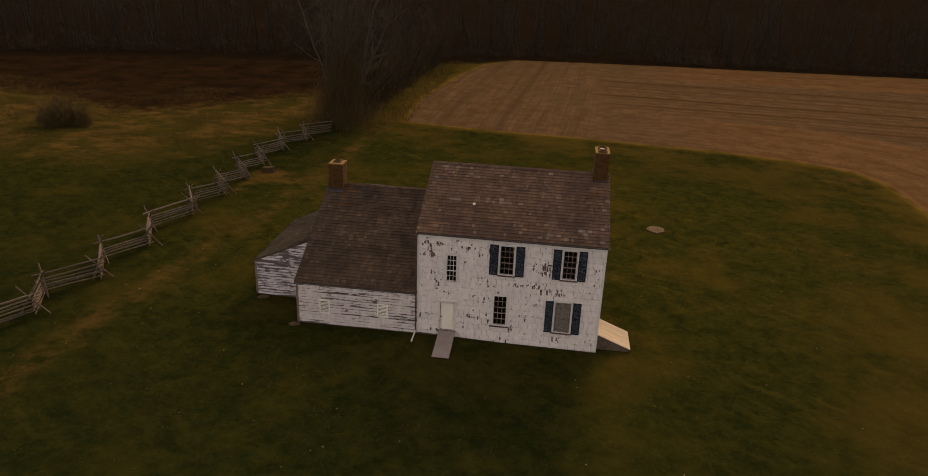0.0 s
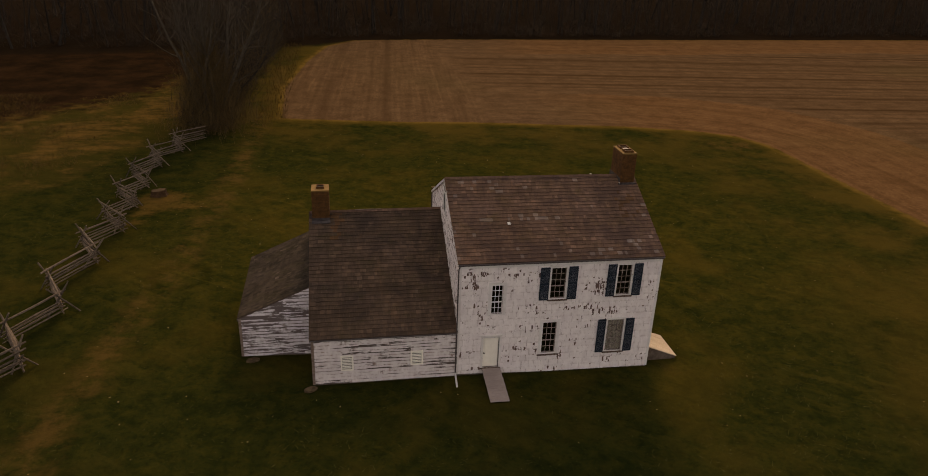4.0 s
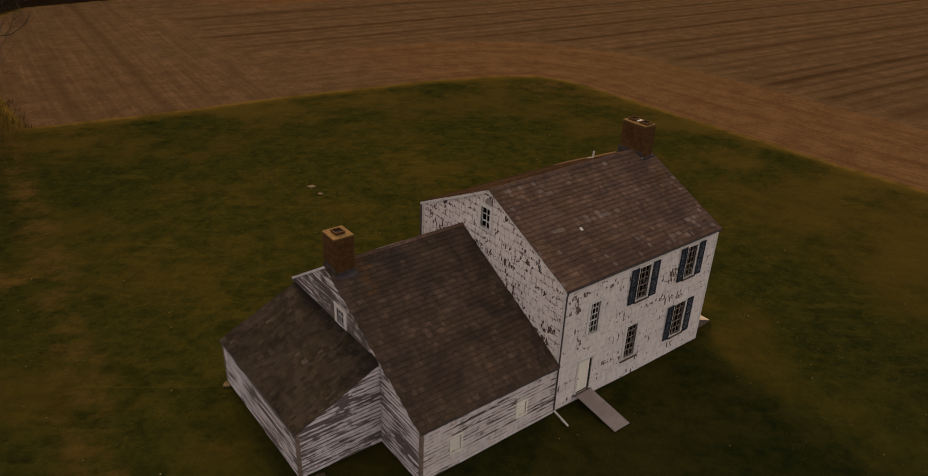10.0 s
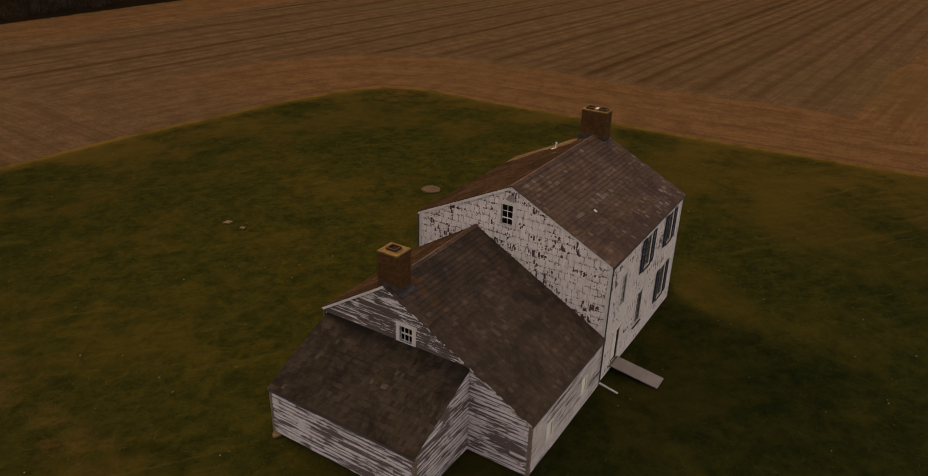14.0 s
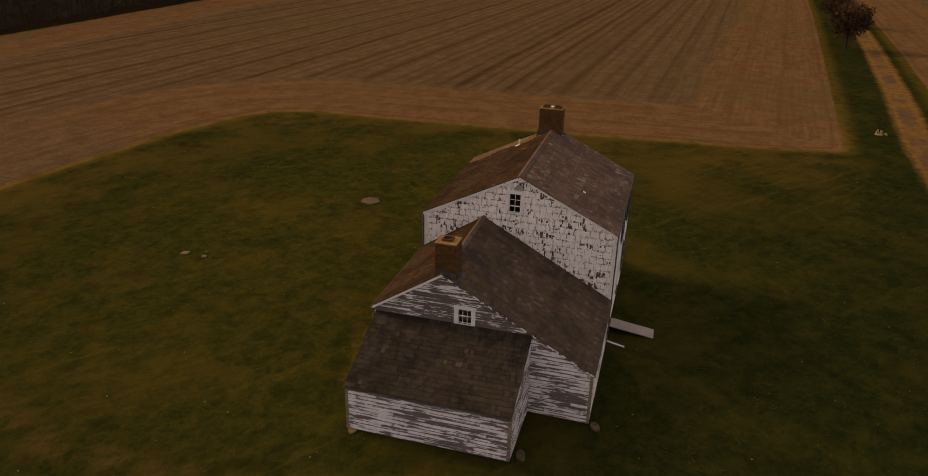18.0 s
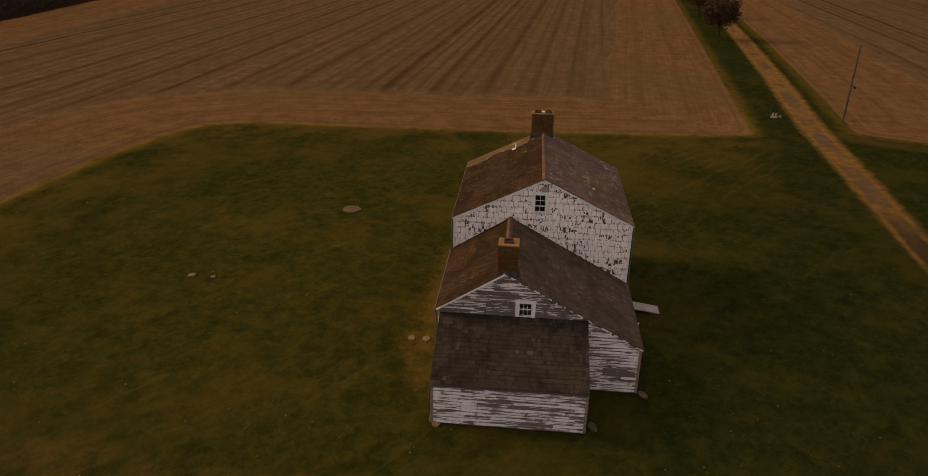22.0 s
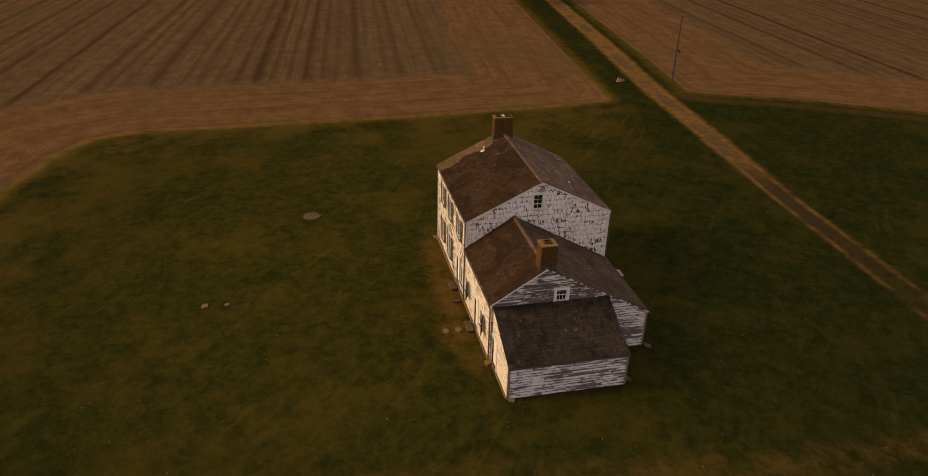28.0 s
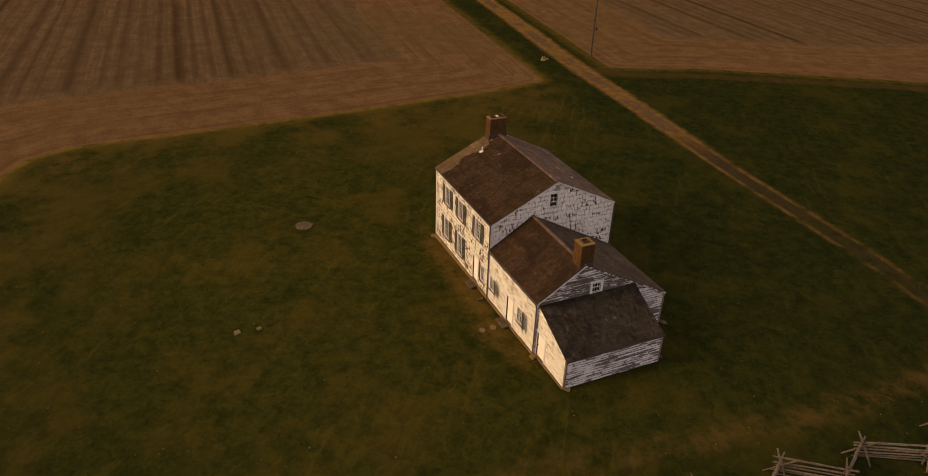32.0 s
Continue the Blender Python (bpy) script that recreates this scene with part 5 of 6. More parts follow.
# cellar bulkhead
bulk = thing("cellar_hatch", "sloping pale board cellar hatch against the east wall", "hatch", pose(K * L + 0.05, 0.50, -0.22))
for y in (0.0, 1.96):
    bm = bmesh.new()
    slab(bm, [(0.0, -0.15), (1.80, -0.15), (1.80, 0.08), (0.0, 0.80)], 0, 0.12)
    part("cheek", bm, FOOTING, bulk, "low masonry cheek", Matrix.Translation((0, y, 0)))
tilt = math.degrees(math.atan2(0.72, 1.80))
for i in range(4):
    part("board", boxes((0.0, 0.015 + i * 0.515, 0, 2.02, 0.015 + i * 0.515 + 0.505, 0.035), bevel=0.005), BULKHEAD, bulk, m=pose(0.0, 0, 0.81, 0, tilt, 0))

# stone steps and slabs at the rear
def flat_stone(name, x, y, sx, sy, h, label, material=STONE, rz=0.0, sides=9, group=""):
    bm = bmesh.new()
    rg = random.Random(int(x * 31 + y * 17))
    ring = [(sx * math.cos(i * math.tau / sides) * rg.uniform(0.85, 1.1), sy * math.sin(i * math.tau / sides) * rg.uniform(0.85, 1.1)) for i in range(sides)]
    lo, hi = [bm.verts.new((a * 1.05, b * 1.05, -0.1)) for a, b in ring], [bm.verts.new((a, b, h * rg.uniform(0.8, 1.1))) for a, b in ring]
    top = bm.verts.new((0, 0, h * 1.05))
    for i in range(sides):
        j = (i + 1) % sides
        bm.faces.new((lo[i], lo[j], hi[j], hi[i]))
        bm.faces.new((hi[i], hi[j], top))
    ob = part(name, bm, material, None, label, pose(x, y, float(lie(x, y)), 0, 0, rz))
    return tagged(ob, category="stone", group=group)


for x, y, sx, sy, h in ((2.00, 10.30, 1.0, 0.46, 0.10), (0.10, 10.42, 0.26, 0.42, 0.02), (-3.12, 10.27, 1.15, 0.44, 0.10)):
    tagged(part("doorstep", boxes((-sx / 2, -sy / 2, -0.1, sx / 2, sy / 2, h), bevel=0.02), STONE, None, "worn stone doorstep on the grass by the rear wall", pose(x, y, 0, 0, 0, random.uniform(-4, 4))), category="step", group="rear doorsteps")
tagged(part("splash_block", boxes((-0.2, -0.22, -0.05, 0.2, 0.22, 0.16), bevel=0.02), CAP, None, "small orange splash block below a downspout", pose(-7.10, 9.95, 0, 0, 0, 10)), category="block")
for x, y, rz in ((-3.28, 11.82, 10), (-3.26, 11.02, -14)):
    flat_stone("path_stone", x, y, 0.27, 0.22, 0.06, "small tan stone sunk in worn grass before the rear door", TAN, rz, 7, group="path stones")
for x, y in ((-SX + 0.1, SY0 - 0.28), (-SX - 0.42, SY1 + 0.18), (-WL - 0.40, -0.36), (K * L + 0.16, K * D + 0.14)):
    flat_stone("corner_stone", x, y, 0.34, 0.20, 0.06, "flat corner stone beside the wall footing", TAN if y > 5 else STONE, 20, group="corner stones")
flat_stone("well_cover", 15.2, 19.62, 0.70, 0.74, 0.05, "flat round stone well cover on the lawn", STONE, 0, 12)
flat_stone("flagstone", 2.44, 27.05, 0.28, 0.36, 0.06, "flat stone lying in the grass", TAN, 55, 4, group="flagstones")
flat_stone("flagstone", 2.36, 25.62, 0.19, 0.24, 0.05, "flat stone lying in the grass", TAN, 70, 4, group="flagstones")

# ---- split-rail worm fence ----
def rail(name, a, b, r, parent):
    a, b = Vector(a), Vector(b)
    bm = bmesh.new()
    n, sides = 4, 5
    ln = (b - a).length
    rings = []
    bow = random.uniform(-0.04, 0.04)
    for i in range(n + 1):
        s = i / n
        rr = r * random.uniform(0.8, 1.15) * (0.8 if i in (0, n) else 1)
        rings.append([bm.verts.new((rr * math.cos(j * math.tau / sides) * random.uniform(0.8, 1.2) + bow * math.sin(s * math.pi), rr * math.sin(j * math.tau / sides) * random.uniform(0.8, 1.2), s * ln)) for j in range(sides)])
    for p, q in zip(rings, rings[1:]):
        for j in range(sides):
            bm.faces.new((p[j], p[(j + 1) % sides], q[(j + 1) % sides], q[j]))
    bm.faces.new(rings[0][::-1])
    bm.faces.new(rings[-1])
    m = Matrix.Translation(a) @ (b - a).to_track_quat("Z", "Y").to_matrix().to_4x4() @ pose(0, 0, 0, 0, 0, random.uniform(0, 360))
    return part(name, bm, RAIL, parent, m=parent.matrix_basis.inverted() @ m)


random.seed(12)
corners = []
east = [(-21.0, -20.6), (-21.2, -14.6), (-21.6, -8.4), (-21.4, -2.4), (-20.6, 2.6), (-20.5, 8.0), (-20.45, 14.3), (-20.15, 19.4), (-20.45, 24.1), (-20.55, 28.5), (-20.65, 33.8), (-19.7, 38.2), (-18.4, 42.0)]
for (ax, ay), (bx, by) in zip(east, east[1:]):
    corners += [(ax, ay), ((ax + bx) / 2 - 1.55, ay + (by - ay) * 0.47)]
corners.append(east[-1])
for i, ((ax, ay), (bx, by)) in enumerate(zip(corners, corners[1:])):
    a, b = Vector((ax, ay, 0)), Vector((bx, by, 0))
    d = (b - a).normalized()
    side = Vector((-d.y, d.x, 0))
    fence = thing("fence_panel", "weathered grey split-rail worm fence panel on the grass", "fence", Matrix.Translation(a), "worm fence panels")
    for j in range(5 if random.random() < 0.7 else 4):
        z = 0.12 + j * 0.19 + (0.095 if i % 2 else 0)
        ext = random.uniform(0.15, 0.4)
        rail("rail", a - d * ext + Vector((random.uniform(-.04, .04), random.uniform(-.04, .04), z + random.uniform(-.03, .03))), b + d * ext + Vector((random.uniform(-.04, .04), random.uniform(-.04, .04), z + random.uniform(-.05, .05))), random.uniform(0.045, 0.062), fence)
    # crossed stakes at the corner and the rider laid into them
    outw = Vector((1 if i % 2 == 0 else -1, 0, 0))
    for sgn in (-1, 1):
        lean = random.uniform(0.55, 0.85)
        foot = a + side * sgn * lean + outw * random.uniform(-.15, .15)
        head = a - side * sgn * lean * random.uniform(0.45, 0.9) + outw * random.uniform(-.15, .15) + Vector((0, 0, random.uniform(1.6, 1.95)))
        rail("stake", foot + Vector((0, 0, -0.05)), head, 0.055, fence)
    if random.random() < 0.85:
        rail("rider", a - d * 0.5 + Vector((0, 0, 1.32)), b + d * 0.45 + Vector((0, 0, 1.30 + random.uniform(-.12, .1))), 0.06, fence)
stump = thing("tree_stump", "low rotting tree stump with a brown sawn top beside the fence", "stump", pose(-19.35, 26.7, 0))
bm = bmesh.new()
rg = random.Random(8)
lobes = [0.52 * rg.uniform(0.85, 1.18) for i in range(14)]
ring = lambda f, z, tip: [bm.verts.new((r * f * math.cos(i * math.tau / 14), 0.8 * r * f * math.sin(i * math.tau / 14), z + tip * math.cos(i * math.tau / 14))) for i, r in enumerate(lobes)]
rings = [ring(1.35, -0.1, 0), ring(1.08, 0.14, 0), ring(1.0, 0.42, 0.05)]
for p, q in zip(rings, rings[1:]):
    for i in range(14):
        bm.faces.new((p[i], p[(i + 1) % 14], q[(i + 1) % 14], q[i]))
part("bark", bm, STUMP, stump)
bm = bmesh.new()
lid = [ring(1.0, 0.42, 0.05), ring(0.93, 0.44, 0.05)]
for i in range(14):
    bm.faces.new((lid[0][i], lid[0][(i + 1) % 14], lid[1][(i + 1) % 14], lid[1][i]))
bm.faces.new(lid[1])
part("sawn_top", bm, SAWN, stump, "brown sawn top")

# ---- trees ----
def limbs(bm, a, d, length, r, depth, rg, tips, sides=6, gnarl=0.22, up=0.12):
    """A crooked tapering limb with forks."""
    steps = 3
    p, rr = Vector(a), r
    for i in range(steps):
        d = (d + Vector((rg.uniform(-1, 1), rg.uniform(-1, 1), rg.uniform(-1, 1))) * gnarl + Vector((0, 0, up))).normalized()
        q = p + d * (length / steps)
        r2 = rr * (0.82 if depth else 0.6)
        tube(bm, p, q, rr, r2, sides, cap=False)
        p, rr = q, r2
        if depth and i > 0:
            ax = Vector((rg.uniform(-1, 1), rg.uniform(-1, 1), rg.uniform(-0.2, 0.7))).normalized()
            limbs(bm, p, (d * 0.7 + ax * 0.75).normalized(), length * rg.uniform(0.5, 0.78), rr * 0.62, depth - 1, rg, tips, max(3, sides - 1), gnarl, up)
    if depth:
        limbs(bm, p, d, length * rg.uniform(0.6, 0.8), rr * 0.9, depth - 1, rg, tips, max(3, sides - 1), gnarl, up)
    else:
        tips.append((p, d))


def bare_tree(x, y, stems, height, r, depth, seed, label, material):
    rg = random.Random(seed)
    t = thing("tree", label, "tree", pose(x, y, 0))
    crown = bmesh.new()
    tips = []
    for k in range(stems):
        a = k * math.tau / stems + rg.uniform(-0.4, 0.4)
        out = rg.uniform(0.12, 0.50) if stems > 1 else 0.05
        d = Vector((math.cos(a) * out, math.sin(a) * out, 1)).normalized()
        base = Vector((math.cos(a) * 0.45, math.sin(a) * 0.45, -0.1)) if stems > 1 else Vector((0, 0, -0.1))
        trunk = bmesh.new()
        h = height * rg.uniform(0.22, 0.3)
        p = base
        rr = r * rg.uniform(0.7, 1)
        for i in range(3):
            q = p + (d + Vector((rg.uniform(-.08, .08), rg.uniform(-.08, .08), 0))) * h / 3
            tube(trunk, p, q, rr * (1 - i * 0.1), rr * (0.9 - i * 0.1), 9, cap=False)
            p = q
        part("trunk", trunk, material, t)
        for j in range(3):
            b = rg.uniform(0, math.tau)
            limbs(crown, p, Vector((math.cos(b) * 0.6 + d.x, math.sin(b) * 0.6 + d.y, 1.0)).normalized(), height * rg.uniform(0.2, 0.28), rr * 0.55, depth, rg, tips)
    part("crown", crown, material, t, "bare branching crown")
    return t, tips


def tall_tree(x, y, stems, height, r, seed, label, material):
    """A clump of long leaders from one root, with wide crooked side limbs."""
    rg = random.Random(seed)
    t = thing("tree", label, "tree", pose(x, y, 0))
    crown, tips = bmesh.new(), []
    for k in range(stems):
        a = k * math.tau / stems + rg.uniform(-0.35, 0.35)
        lean = rg.uniform(0.10, 0.42)
        d = Vector((math.cos(a) * lean, math.sin(a) * lean, 1)).normalized()
        p = Vector((math.cos(a) * 0.5, math.sin(a) * 0.5, -0.1))
        tall, r0, n = height * rg.uniform(0.72, 1.0), r * rg.uniform(0.7, 1.15), 11
        stem = bmesh.new()
        for i in range(n):
            f = i / n
            d = (d + Vector((rg.gauss(0, 0.085), rg.gauss(0, 0.085), 0.05))).normalized()
            q = p + d * (tall / n)
            ra, rb = r0 * (1 - f) ** 0.8 + 0.012, r0 * (1 - (i + 1) / n) ** 0.8 + 0.010
            tube(stem, p, q, ra, rb, 8, cap=False)
            p = q
            for j in range((1 if i in (2, 3) else 2) if i > 1 else 0):
                b = rg.uniform(0, math.tau)
                out = Vector((math.cos(b), math.sin(b), rg.uniform(0.15, 0.9))).normalized()
                limbs(crown, p, (out + d * 0.35).normalized(), tall * rg.uniform(0.10, 0.17) * (1.25 - f * 0.7), rb * rg.uniform(0.35, 0.6), 2, rg, tips, 5, 0.26, 0.06)
        part("trunk", stem, material, t)
    for p, d in tips:
        for j in range(5):
            way = (d + Vector((rg.uniform(-1, 1), rg.uniform(-1, 1), rg.uniform(-0.5, 0.9))) * 0.8).normalized()
            tube(crown, p - d * rg.uniform(0, 0.5), p + way * rg.uniform(0.5, 1.5), 0.009, 0.003, 3, cap=False)
    part("crown", crown, material, t, "bare branching crown")
    return t


tall_tree(-18.2, 47.0, 7, 21.0, 0.19, 5, "tall bare multi-stemmed tree in a thicket at the fence end", BARK)
bare_tree(-17.6, 52.5, 4, 15.0, 0.16, 4, 8, "bare grey tree at the field corner", BARK_DARK)
for x, y, h, seed in ((-18.4, 57.5, 10.5, 31), (-17.9, 63.0, 12.0, 32), (-18.6, 69.5, 11.0, 33), (-17.2, 76.0, 12.5, 34), (-17.6, 83.0, 11.5, 35), (-16.4, 91.0, 12.0, 36)):
    bare_tree(x, y, 3, h, 0.09, 3, seed, "slender bare tree in the hedge along the field", BARK_DARK)


def quads(name, rows, material, label, category, kind="stuff"):
    """Many small faces in one mesh, from rows of four corners."""
    v = np.array(rows, dtype=np.float32).reshape(-1, 3)
    n = len(v) // 4
    me = bpy.data.meshes.new(name)
    me.vertices.add(n * 4)
    me.vertices.foreach_set("co", v.ravel())
    me.loops.add(n * 4)
    me.loops.foreach_set("vertex_index", np.arange(n * 4))
    me.polygons.add(n)
    me.polygons.foreach_set("loop_start", np.arange(0, n * 4, 4))
    me.update(calc_edges=True)
    me.materials.append(material)
    return tagged(new(name, me), label, category, kind=kind)


def blade(x, y, z, h, w, lean, rg):
    a = rg.uniform(0, math.tau)
    dx, dy = math.cos(a) * w, math.sin(a) * w
    lx, ly = rg.uniform(-lean, lean) * h, rg.uniform(-lean, lean) * h
    return [(x - dx, y - dy, z), (x + dx, y + dy, z), (x + dx * 0.25 + lx, y + dy * 0.25 + ly, z + h), (x - dx * 0.25 + lx, y - dy * 0.25 + ly, z + h)]


rg = random.Random(77)
# thicket along the field's western hedge and round the tall tree
rows = []
for i in range(9000):
    a, q = rg.uniform(0, math.tau), abs(rg.gauss(0, 2.0))
    x, y = -18.0 + math.cos(a) * q, 47.0 + math.sin(a) * q * 1.3
    z = (rg.random() ** 1.3 * 8.0 - 0.05) * math.exp(-q * q / 14)
    rows.append(blade(x, y, z, rg.uniform(0.5, 2.2), rg.uniform(0.007, 0.016), 0.5, rg))
quads("brushwood", rows, BUSH, "tangle of brown shoots round the tall tree", "brush")
rows, brown = [], []
for i in range(46000):
    s = rg.random() ** 1.2
    cx, cy = -18.8 + 2.2 * s, 46 + 58 * s
    x, y = cx + rg.gauss(0, 1.25), cy + rg.gauss(0, 1.8)
    lump = 0.45 + 1.3 * abs(noise.noise((x * 0.35, y * 0.35, 9.0)))
    z = (rg.random() ** 1.7 * 7.5 - 0.05) * lump
    (brown if rg.random() < 0.38 else rows).append(blade(x, y, z, rg.uniform(0.4, 1.6) * lump, rg.uniform(0.008, 0.022), 1.0, rg))
quads("thicket", rows, TWIG, "dense bare brush along the field edge", "brush")
quads("scrub", brown, BUSH, "brown scrub in the hedge along the field", "brush")
# woods
def woods():
    rg = random.Random(21)
    bm = bmesh.new()
    twigs = []
    for (ax, ay), (bx, by) in zip(WOOD_EDGE, WOOD_EDGE[1:]):
        ln = math.hypot(bx - ax, by - ay)
        for i in range(int(ln * 2.6)):
            s, dep = rg.random(), rg.random() ** 1.3 * 46
            x, y = ax + (bx - ax) * s + rg.uniform(-2, 2), ay + (by - ay) * s + dep
            h, r = rg.uniform(8, 18), rg.uniform(0.04, 0.10) if rg.random() < 0.8 else rg.uniform(0.12, 0.24)
            top = Vector((x + rg.gauss(0, 1.6), y + rg.gauss(0, 1.6), h))
            foot = Vector((x, y, -0.2))
            tube(bm, foot, foot.lerp(top, 0.5), r, r * 0.7, 5, cap=False)
            tube(bm, foot.lerp(top, 0.5), top, r * 0.7, r * 0.15, 4, cap=False)
            for k in range(9):
                f = rg.uniform(0.2, 0.95)
                p = foot.lerp(top, f)
                a = rg.uniform(0, math.tau)
                e = p + Vector((math.cos(a), math.sin(a), rg.uniform(0.1, 1.0))) * rg.uniform(1.2, 3.2) * (1.15 - f * 0.6)
                tube(bm, p, e, r * 0.3, r * 0.06, 3, cap=False)
                for j in range(8):
                    t0 = p.lerp(e, rg.uniform(0.3, 1))
                    twigs.append(blade(t0.x, t0.y, t0.z, rg.uniform(0.4, 1.3), 0.022, 2.2, rg))
        # undergrowth in uneven clumps, leaning every way
        for c in range(int(ln * 2.6)):
            s, dep = rg.random(), rg.random() ** 1.6 * 26
            cx, cy = ax + (bx - ax) * s, ay + (by - ay) * s + dep - 0.3
            tall, wide = rg.uniform(0.8, 3.4) * (1 + dep * 0.03), rg.uniform(0.7, 2.4)
            for i in range(34):
                a, q = rg.uniform(0, math.tau), wide * math.sqrt(rg.random())
                z = rg.uniform(-0.1, tall * max(0.1, 1 - (q / wide) ** 2 * 0.8))
                twigs.append(blade(cx + math.cos(a) * q, cy + math.sin(a) * q * 0.7, z, rg.uniform(0.25, 0.9), rg.uniform(0.015, 0.06), 2.4, rg))
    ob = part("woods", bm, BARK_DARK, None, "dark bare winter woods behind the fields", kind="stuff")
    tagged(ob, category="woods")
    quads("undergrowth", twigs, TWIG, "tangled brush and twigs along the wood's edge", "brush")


woods()
# tall dry grass of the meadow, and bushes
rows = []
for i in range(150000):
    x, y = rg.uniform(-90, -23), rg.uniform(22, 62)
    clump = noise.noise((x * 0.13, y * 0.16, 5.0)) + 0.6 * noise.noise((x * 0.45, y * 0.5, 2.0)) + 0.3 * noise.noise((x * 1.6, y * 1.6, 3.0))
    if rg.random() > 0.55 * min(1.0, max(0.0, (clump + 0.25 - (0.5 if x > -28 else 0) - max(0.0, (36 - y) * 0.06)) * 1.1)):
        continue
    rows.append(blade(x, y, -0.05, rg.uniform(0.12, 0.38) * (1 + 0.6 * clump), rg.uniform(0.010, 0.024), 1.1, rg))
for i in range(1500):
    x = -11.5 - rg.random() * 3 + 0.02 * i / 60
    y = 50 + rg.random() * 52
    rows.append(blade(x, y, -0.05, rg.uniform(0.15, 0.5), 0.03, 0.5, rg))
quads("dry_grass", rows, DRY, "tufts of tall dry meadow grass", "grass")
rows = []
for mx, my, r, tall, n in ((0, 0, 1.5, 5.2, 3000), (-1.6, 0.5, 1.3, 4.0, 2000), (1.5, 0.9, 1.3, 4.6, 2000), (-0.6, -0.8, 1.1, 2.6, 900), (2.5, 0.2, 0.9, 2.4, 600)):
    for i in range(n):
        a, q = rg.uniform(0, math.tau), r * math.sqrt(rg.random())
        top = max(0.1, 1.1 - (q / r) ** 2) * tall * (0.6 + 0.8 * abs(noise.noise((mx + q * math.cos(a) * 1.1, my + q * math.sin(a) * 1.1, 4.0))))
        rows.append(blade(mx + math.cos(a) * q, my + math.sin(a) * q, rg.uniform(-0.05, top * 0.75), rg.uniform(0.25, 0.8), 0.010, 1.3, rg))
b = quads("bush", rows, BUSH, "rounded brown leafless bush in the meadow", "bush", kind="")
b.matrix_basis = pose(-47.8, 37.6, 0)
# grass of the lawn
rows = []
for i in range(40000):
    x, y = rg.uniform(-26, 40), rg.uniform(-26, 46)
    if (-10.6 < x < 10.2 and -0.2 < y < 10.1) or noise.noise((x * 0.5, y * 0.5, 7.0)) + 0.6 * noise.noise((x * 1.9, y * 1.9, 8.0)) < -0.1:
        continue
    rows.append(blade(x, y, -0.06 + float(lie(x, y)), rg.uniform(0.07, 0.11), rg.uniform(0.008, 0.02), 2.6, rg))
quads("lawn_grass", rows, GRASS, "short uneven lawn grass", "grass")
# leaves lying on the lawn
rows = []
for i in range(420):
    x, y = rg.uniform(-24, 40), rg.uniform(-24, 45)
    if -10.2 < x < 9.8 and -0.3 < y < 9.8:
        continue
    s, a = rg.uniform(0.016, 0.042), rg.uniform(0, math.tau)
    c, q = math.cos(a) * s, math.sin(a) * s
    z = 0.08 + float(lie(x, y)) + noise.noise((x * 0.09, y * 0.09, 0.0)) * 0.10 + noise.noise((x * 0.45, y * 0.45, 3.0)) * 0.035
    rows.append([(x - c, y - q, z), (x + q, y - c, z + 0.03), (x + c, y + q, z), (x - q, y + c, z + 0.02)])
quads("fallen_leaves", rows, LITTER, "pale fallen leaves scattered on the lawn", "leaves")


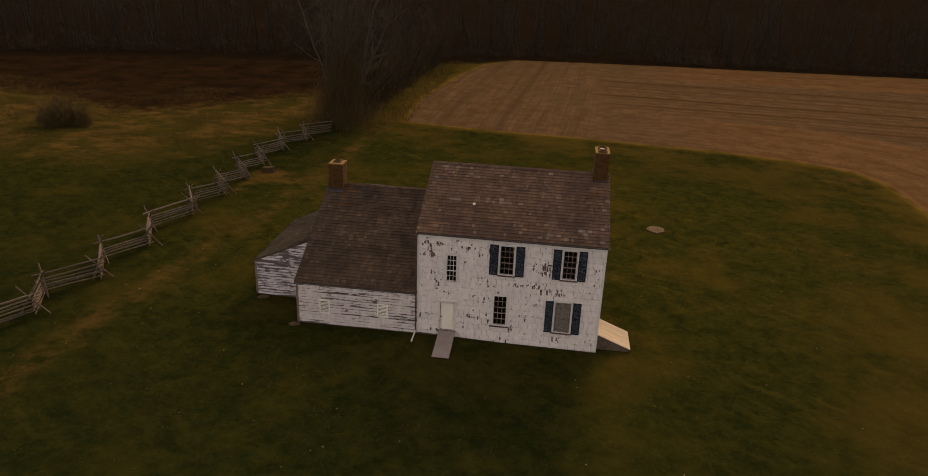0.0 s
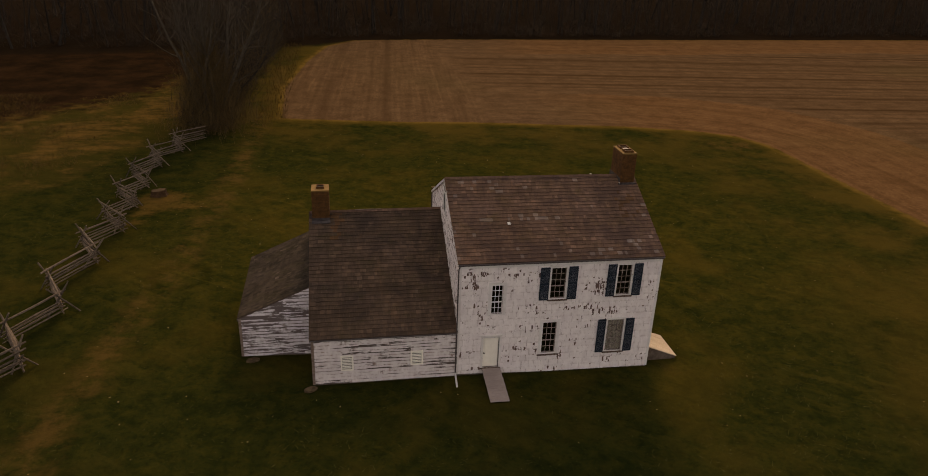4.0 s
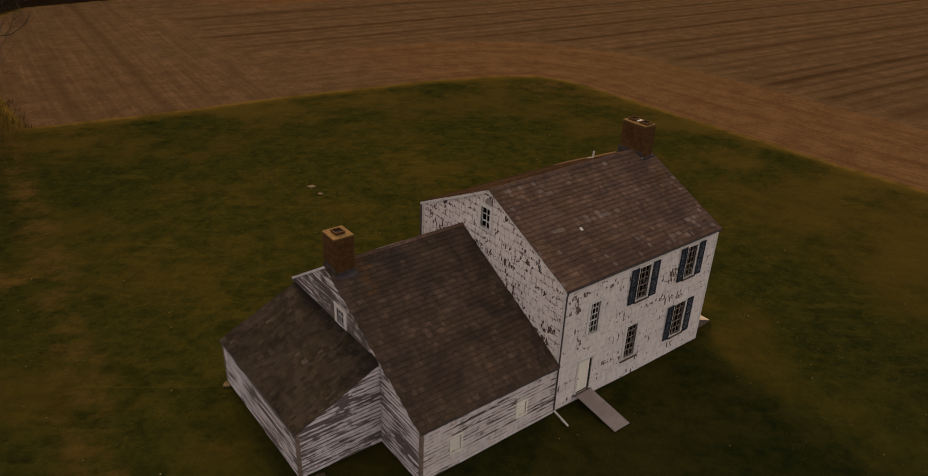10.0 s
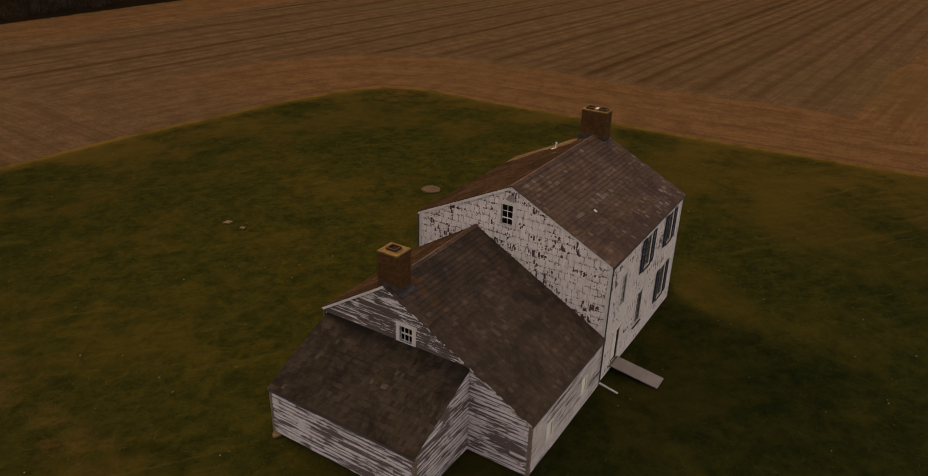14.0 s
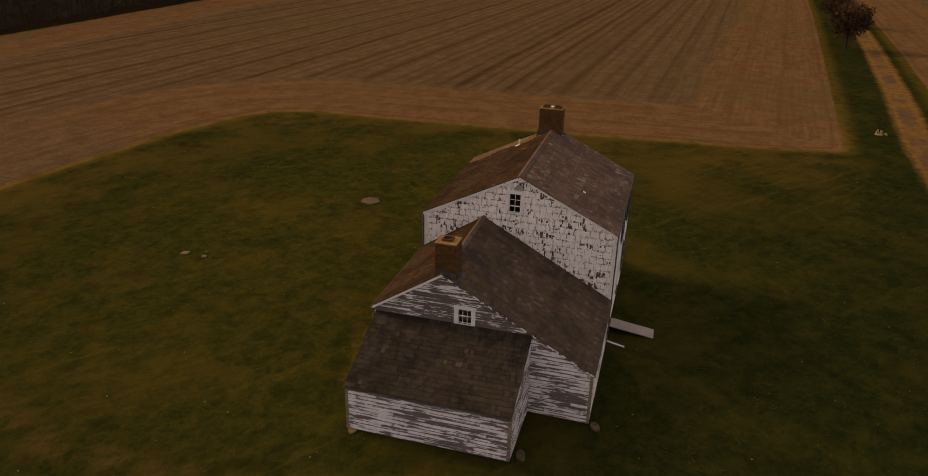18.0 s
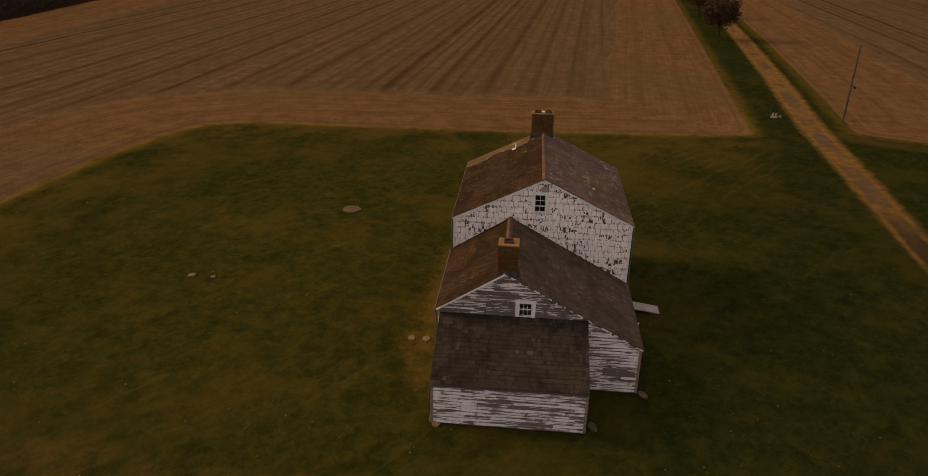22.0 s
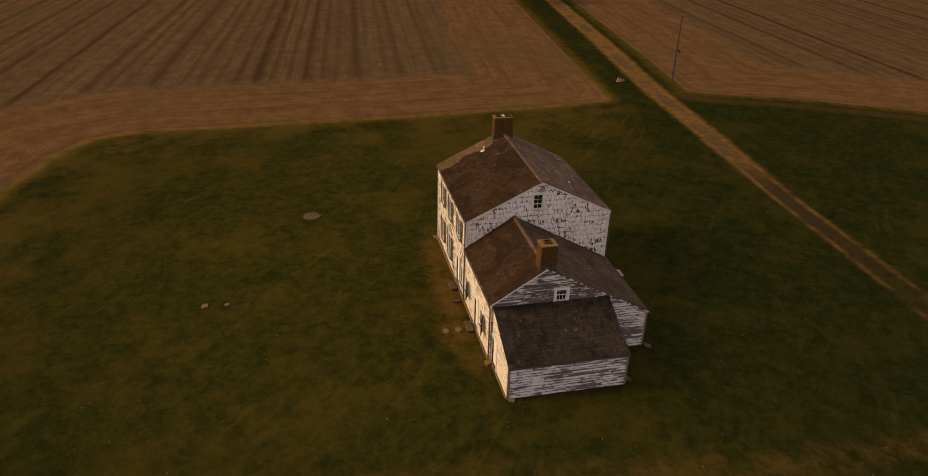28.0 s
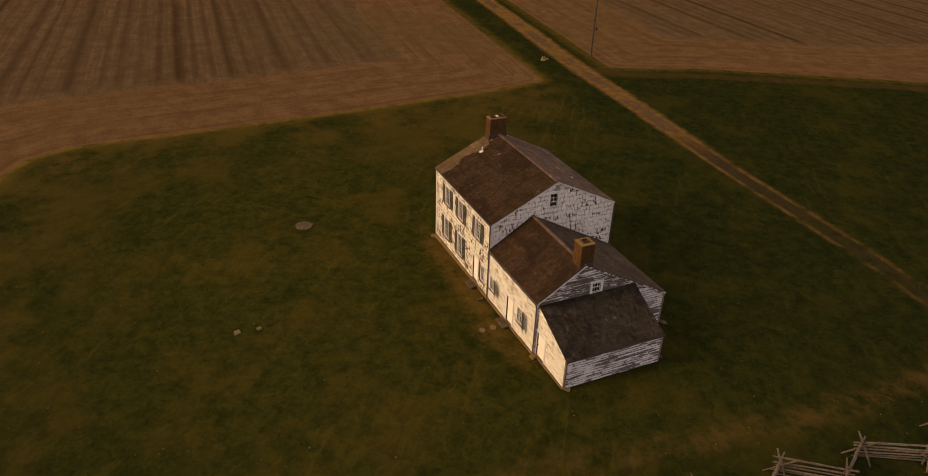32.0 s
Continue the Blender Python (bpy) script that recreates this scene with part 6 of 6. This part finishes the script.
def leafy_tree(x, y, height, spread, seed, n):
    rg = random.Random(seed)
    t = thing("tree", "round tree with russet autumn leaves beside the farm road", "tree", pose(x, y, 0), "road trees")
    bm, tips = bmesh.new(), []
    tube(bm, (0, 0, -0.1), (0.1, 0, height * 0.28), 0.26, 0.2, 9, cap=False)
    part("trunk", bm, BARK_DARK, t)
    bm = bmesh.new()
    for j in range(6):
        a = j * math.tau / 6 + rg.uniform(-.3, .3)
        limbs(bm, (0.1, 0, height * 0.27), Vector((math.cos(a) * 0.8, math.sin(a) * 0.8, 1)).normalized(), height * 0.3, 0.1, 2, rg, tips)
    part("branches", bm, BARK_DARK, t)
    rows = []
    for i in range(n):
        v = Vector((rg.gauss(0, 1), rg.gauss(0, 1), rg.gauss(0, 1))).normalized()
        lump = 0.80 + 0.35 * noise.noise(v * 2.2 + Vector((seed, 0, 0)))
        q = rg.random() ** 0.45 * lump
        p = Vector((v.x * spread * q, v.y * spread * q, height * 0.60 + v.z * height * 0.42 * q))
        s = rg.uniform(0.10, 0.24)
        u = Vector((rg.uniform(-1, 1), rg.uniform(-1, 1), rg.uniform(-1, 1))).normalized() * s
        k = u.cross(Vector((rg.uniform(-1, 1), rg.uniform(-1, 1), rg.uniform(-1, 1)))).normalized() * s * 0.6
        rows.append([tuple(p - u), tuple(p + k), tuple(p + u), tuple(p - k)])
    cr = quads("crown", rows, LEAF, "russet leaf crown", "crown")
    cr.parent = t


leafy_tree(113.6, -30.3, 8.6, 4.5, 3, 7000)
leafy_tree(150.0, -33.6, 8.0, 4.0, 4, 4000)

# utility pole
pole = thing("utility_pole", "weathered wooden utility pole at the field corner", "utility pole", pose(50.6, -31.0, 0))
bm = bmesh.new()
tube(bm, (0, 0, -0.3), (0, -0.05, 8.7), 0.16, 0.10, 10)
part("pole", bm, POLE, pole)
part("arm", boxes((-0.05, -0.55, 4.02, 0.05, 0.06, 4.12), bevel=0.01), POLE, pole)
bm = bmesh.new()
tube(bm, (0, -0.5, 3.75), (0, -0.5, 4.02), 0.10, 0.13, 10)
part("lamp_head", bm, IRON, pole, "small dark lamp on a bracket")

# pale boulders by the road
pile = thing("stone_marker", "small group of pale stones with two stakes beside the road", "stones", pose(50.9, -23.2, 0))
for x, y, s, h in ((0, 0.0, 0.42, 0.18), (0.1, -0.22, 0.17, 0.5), (-0.05, 0.18, 0.19, 0.6), (0.15, -0.7, 0.22, 0.22)):
    bm = bmesh.new()
    bmesh.ops.create_icosphere(bm, subdivisions=2, radius=1)
    for v in bm.verts:
        v.co = Vector((v.co.x * s, v.co.y * s, max(v.co.z, -0.2) * h)) * (1 + 0.25 * noise.noise(v.co * 1.7 + Vector((x * 9, y * 9, 0))))
    part("stone", bm, PALE, pile, m=pose(x, y, 0))
for y in (-0.3, 0.25):
    bm = bmesh.new()
    tube(bm, (0.9, y, -0.1), (0.9, y, 1.5), 0.04, 0.035, 6)
    part("stake", bm, IRON, pile)
# from plan units to metres
for ob in list(scene.objects):
    if ob.parent is None and ob.type in {"MESH", "EMPTY"}:
        ob.matrix_basis = Matrix.Scale(SIZE, 4) @ ob.matrix_basis
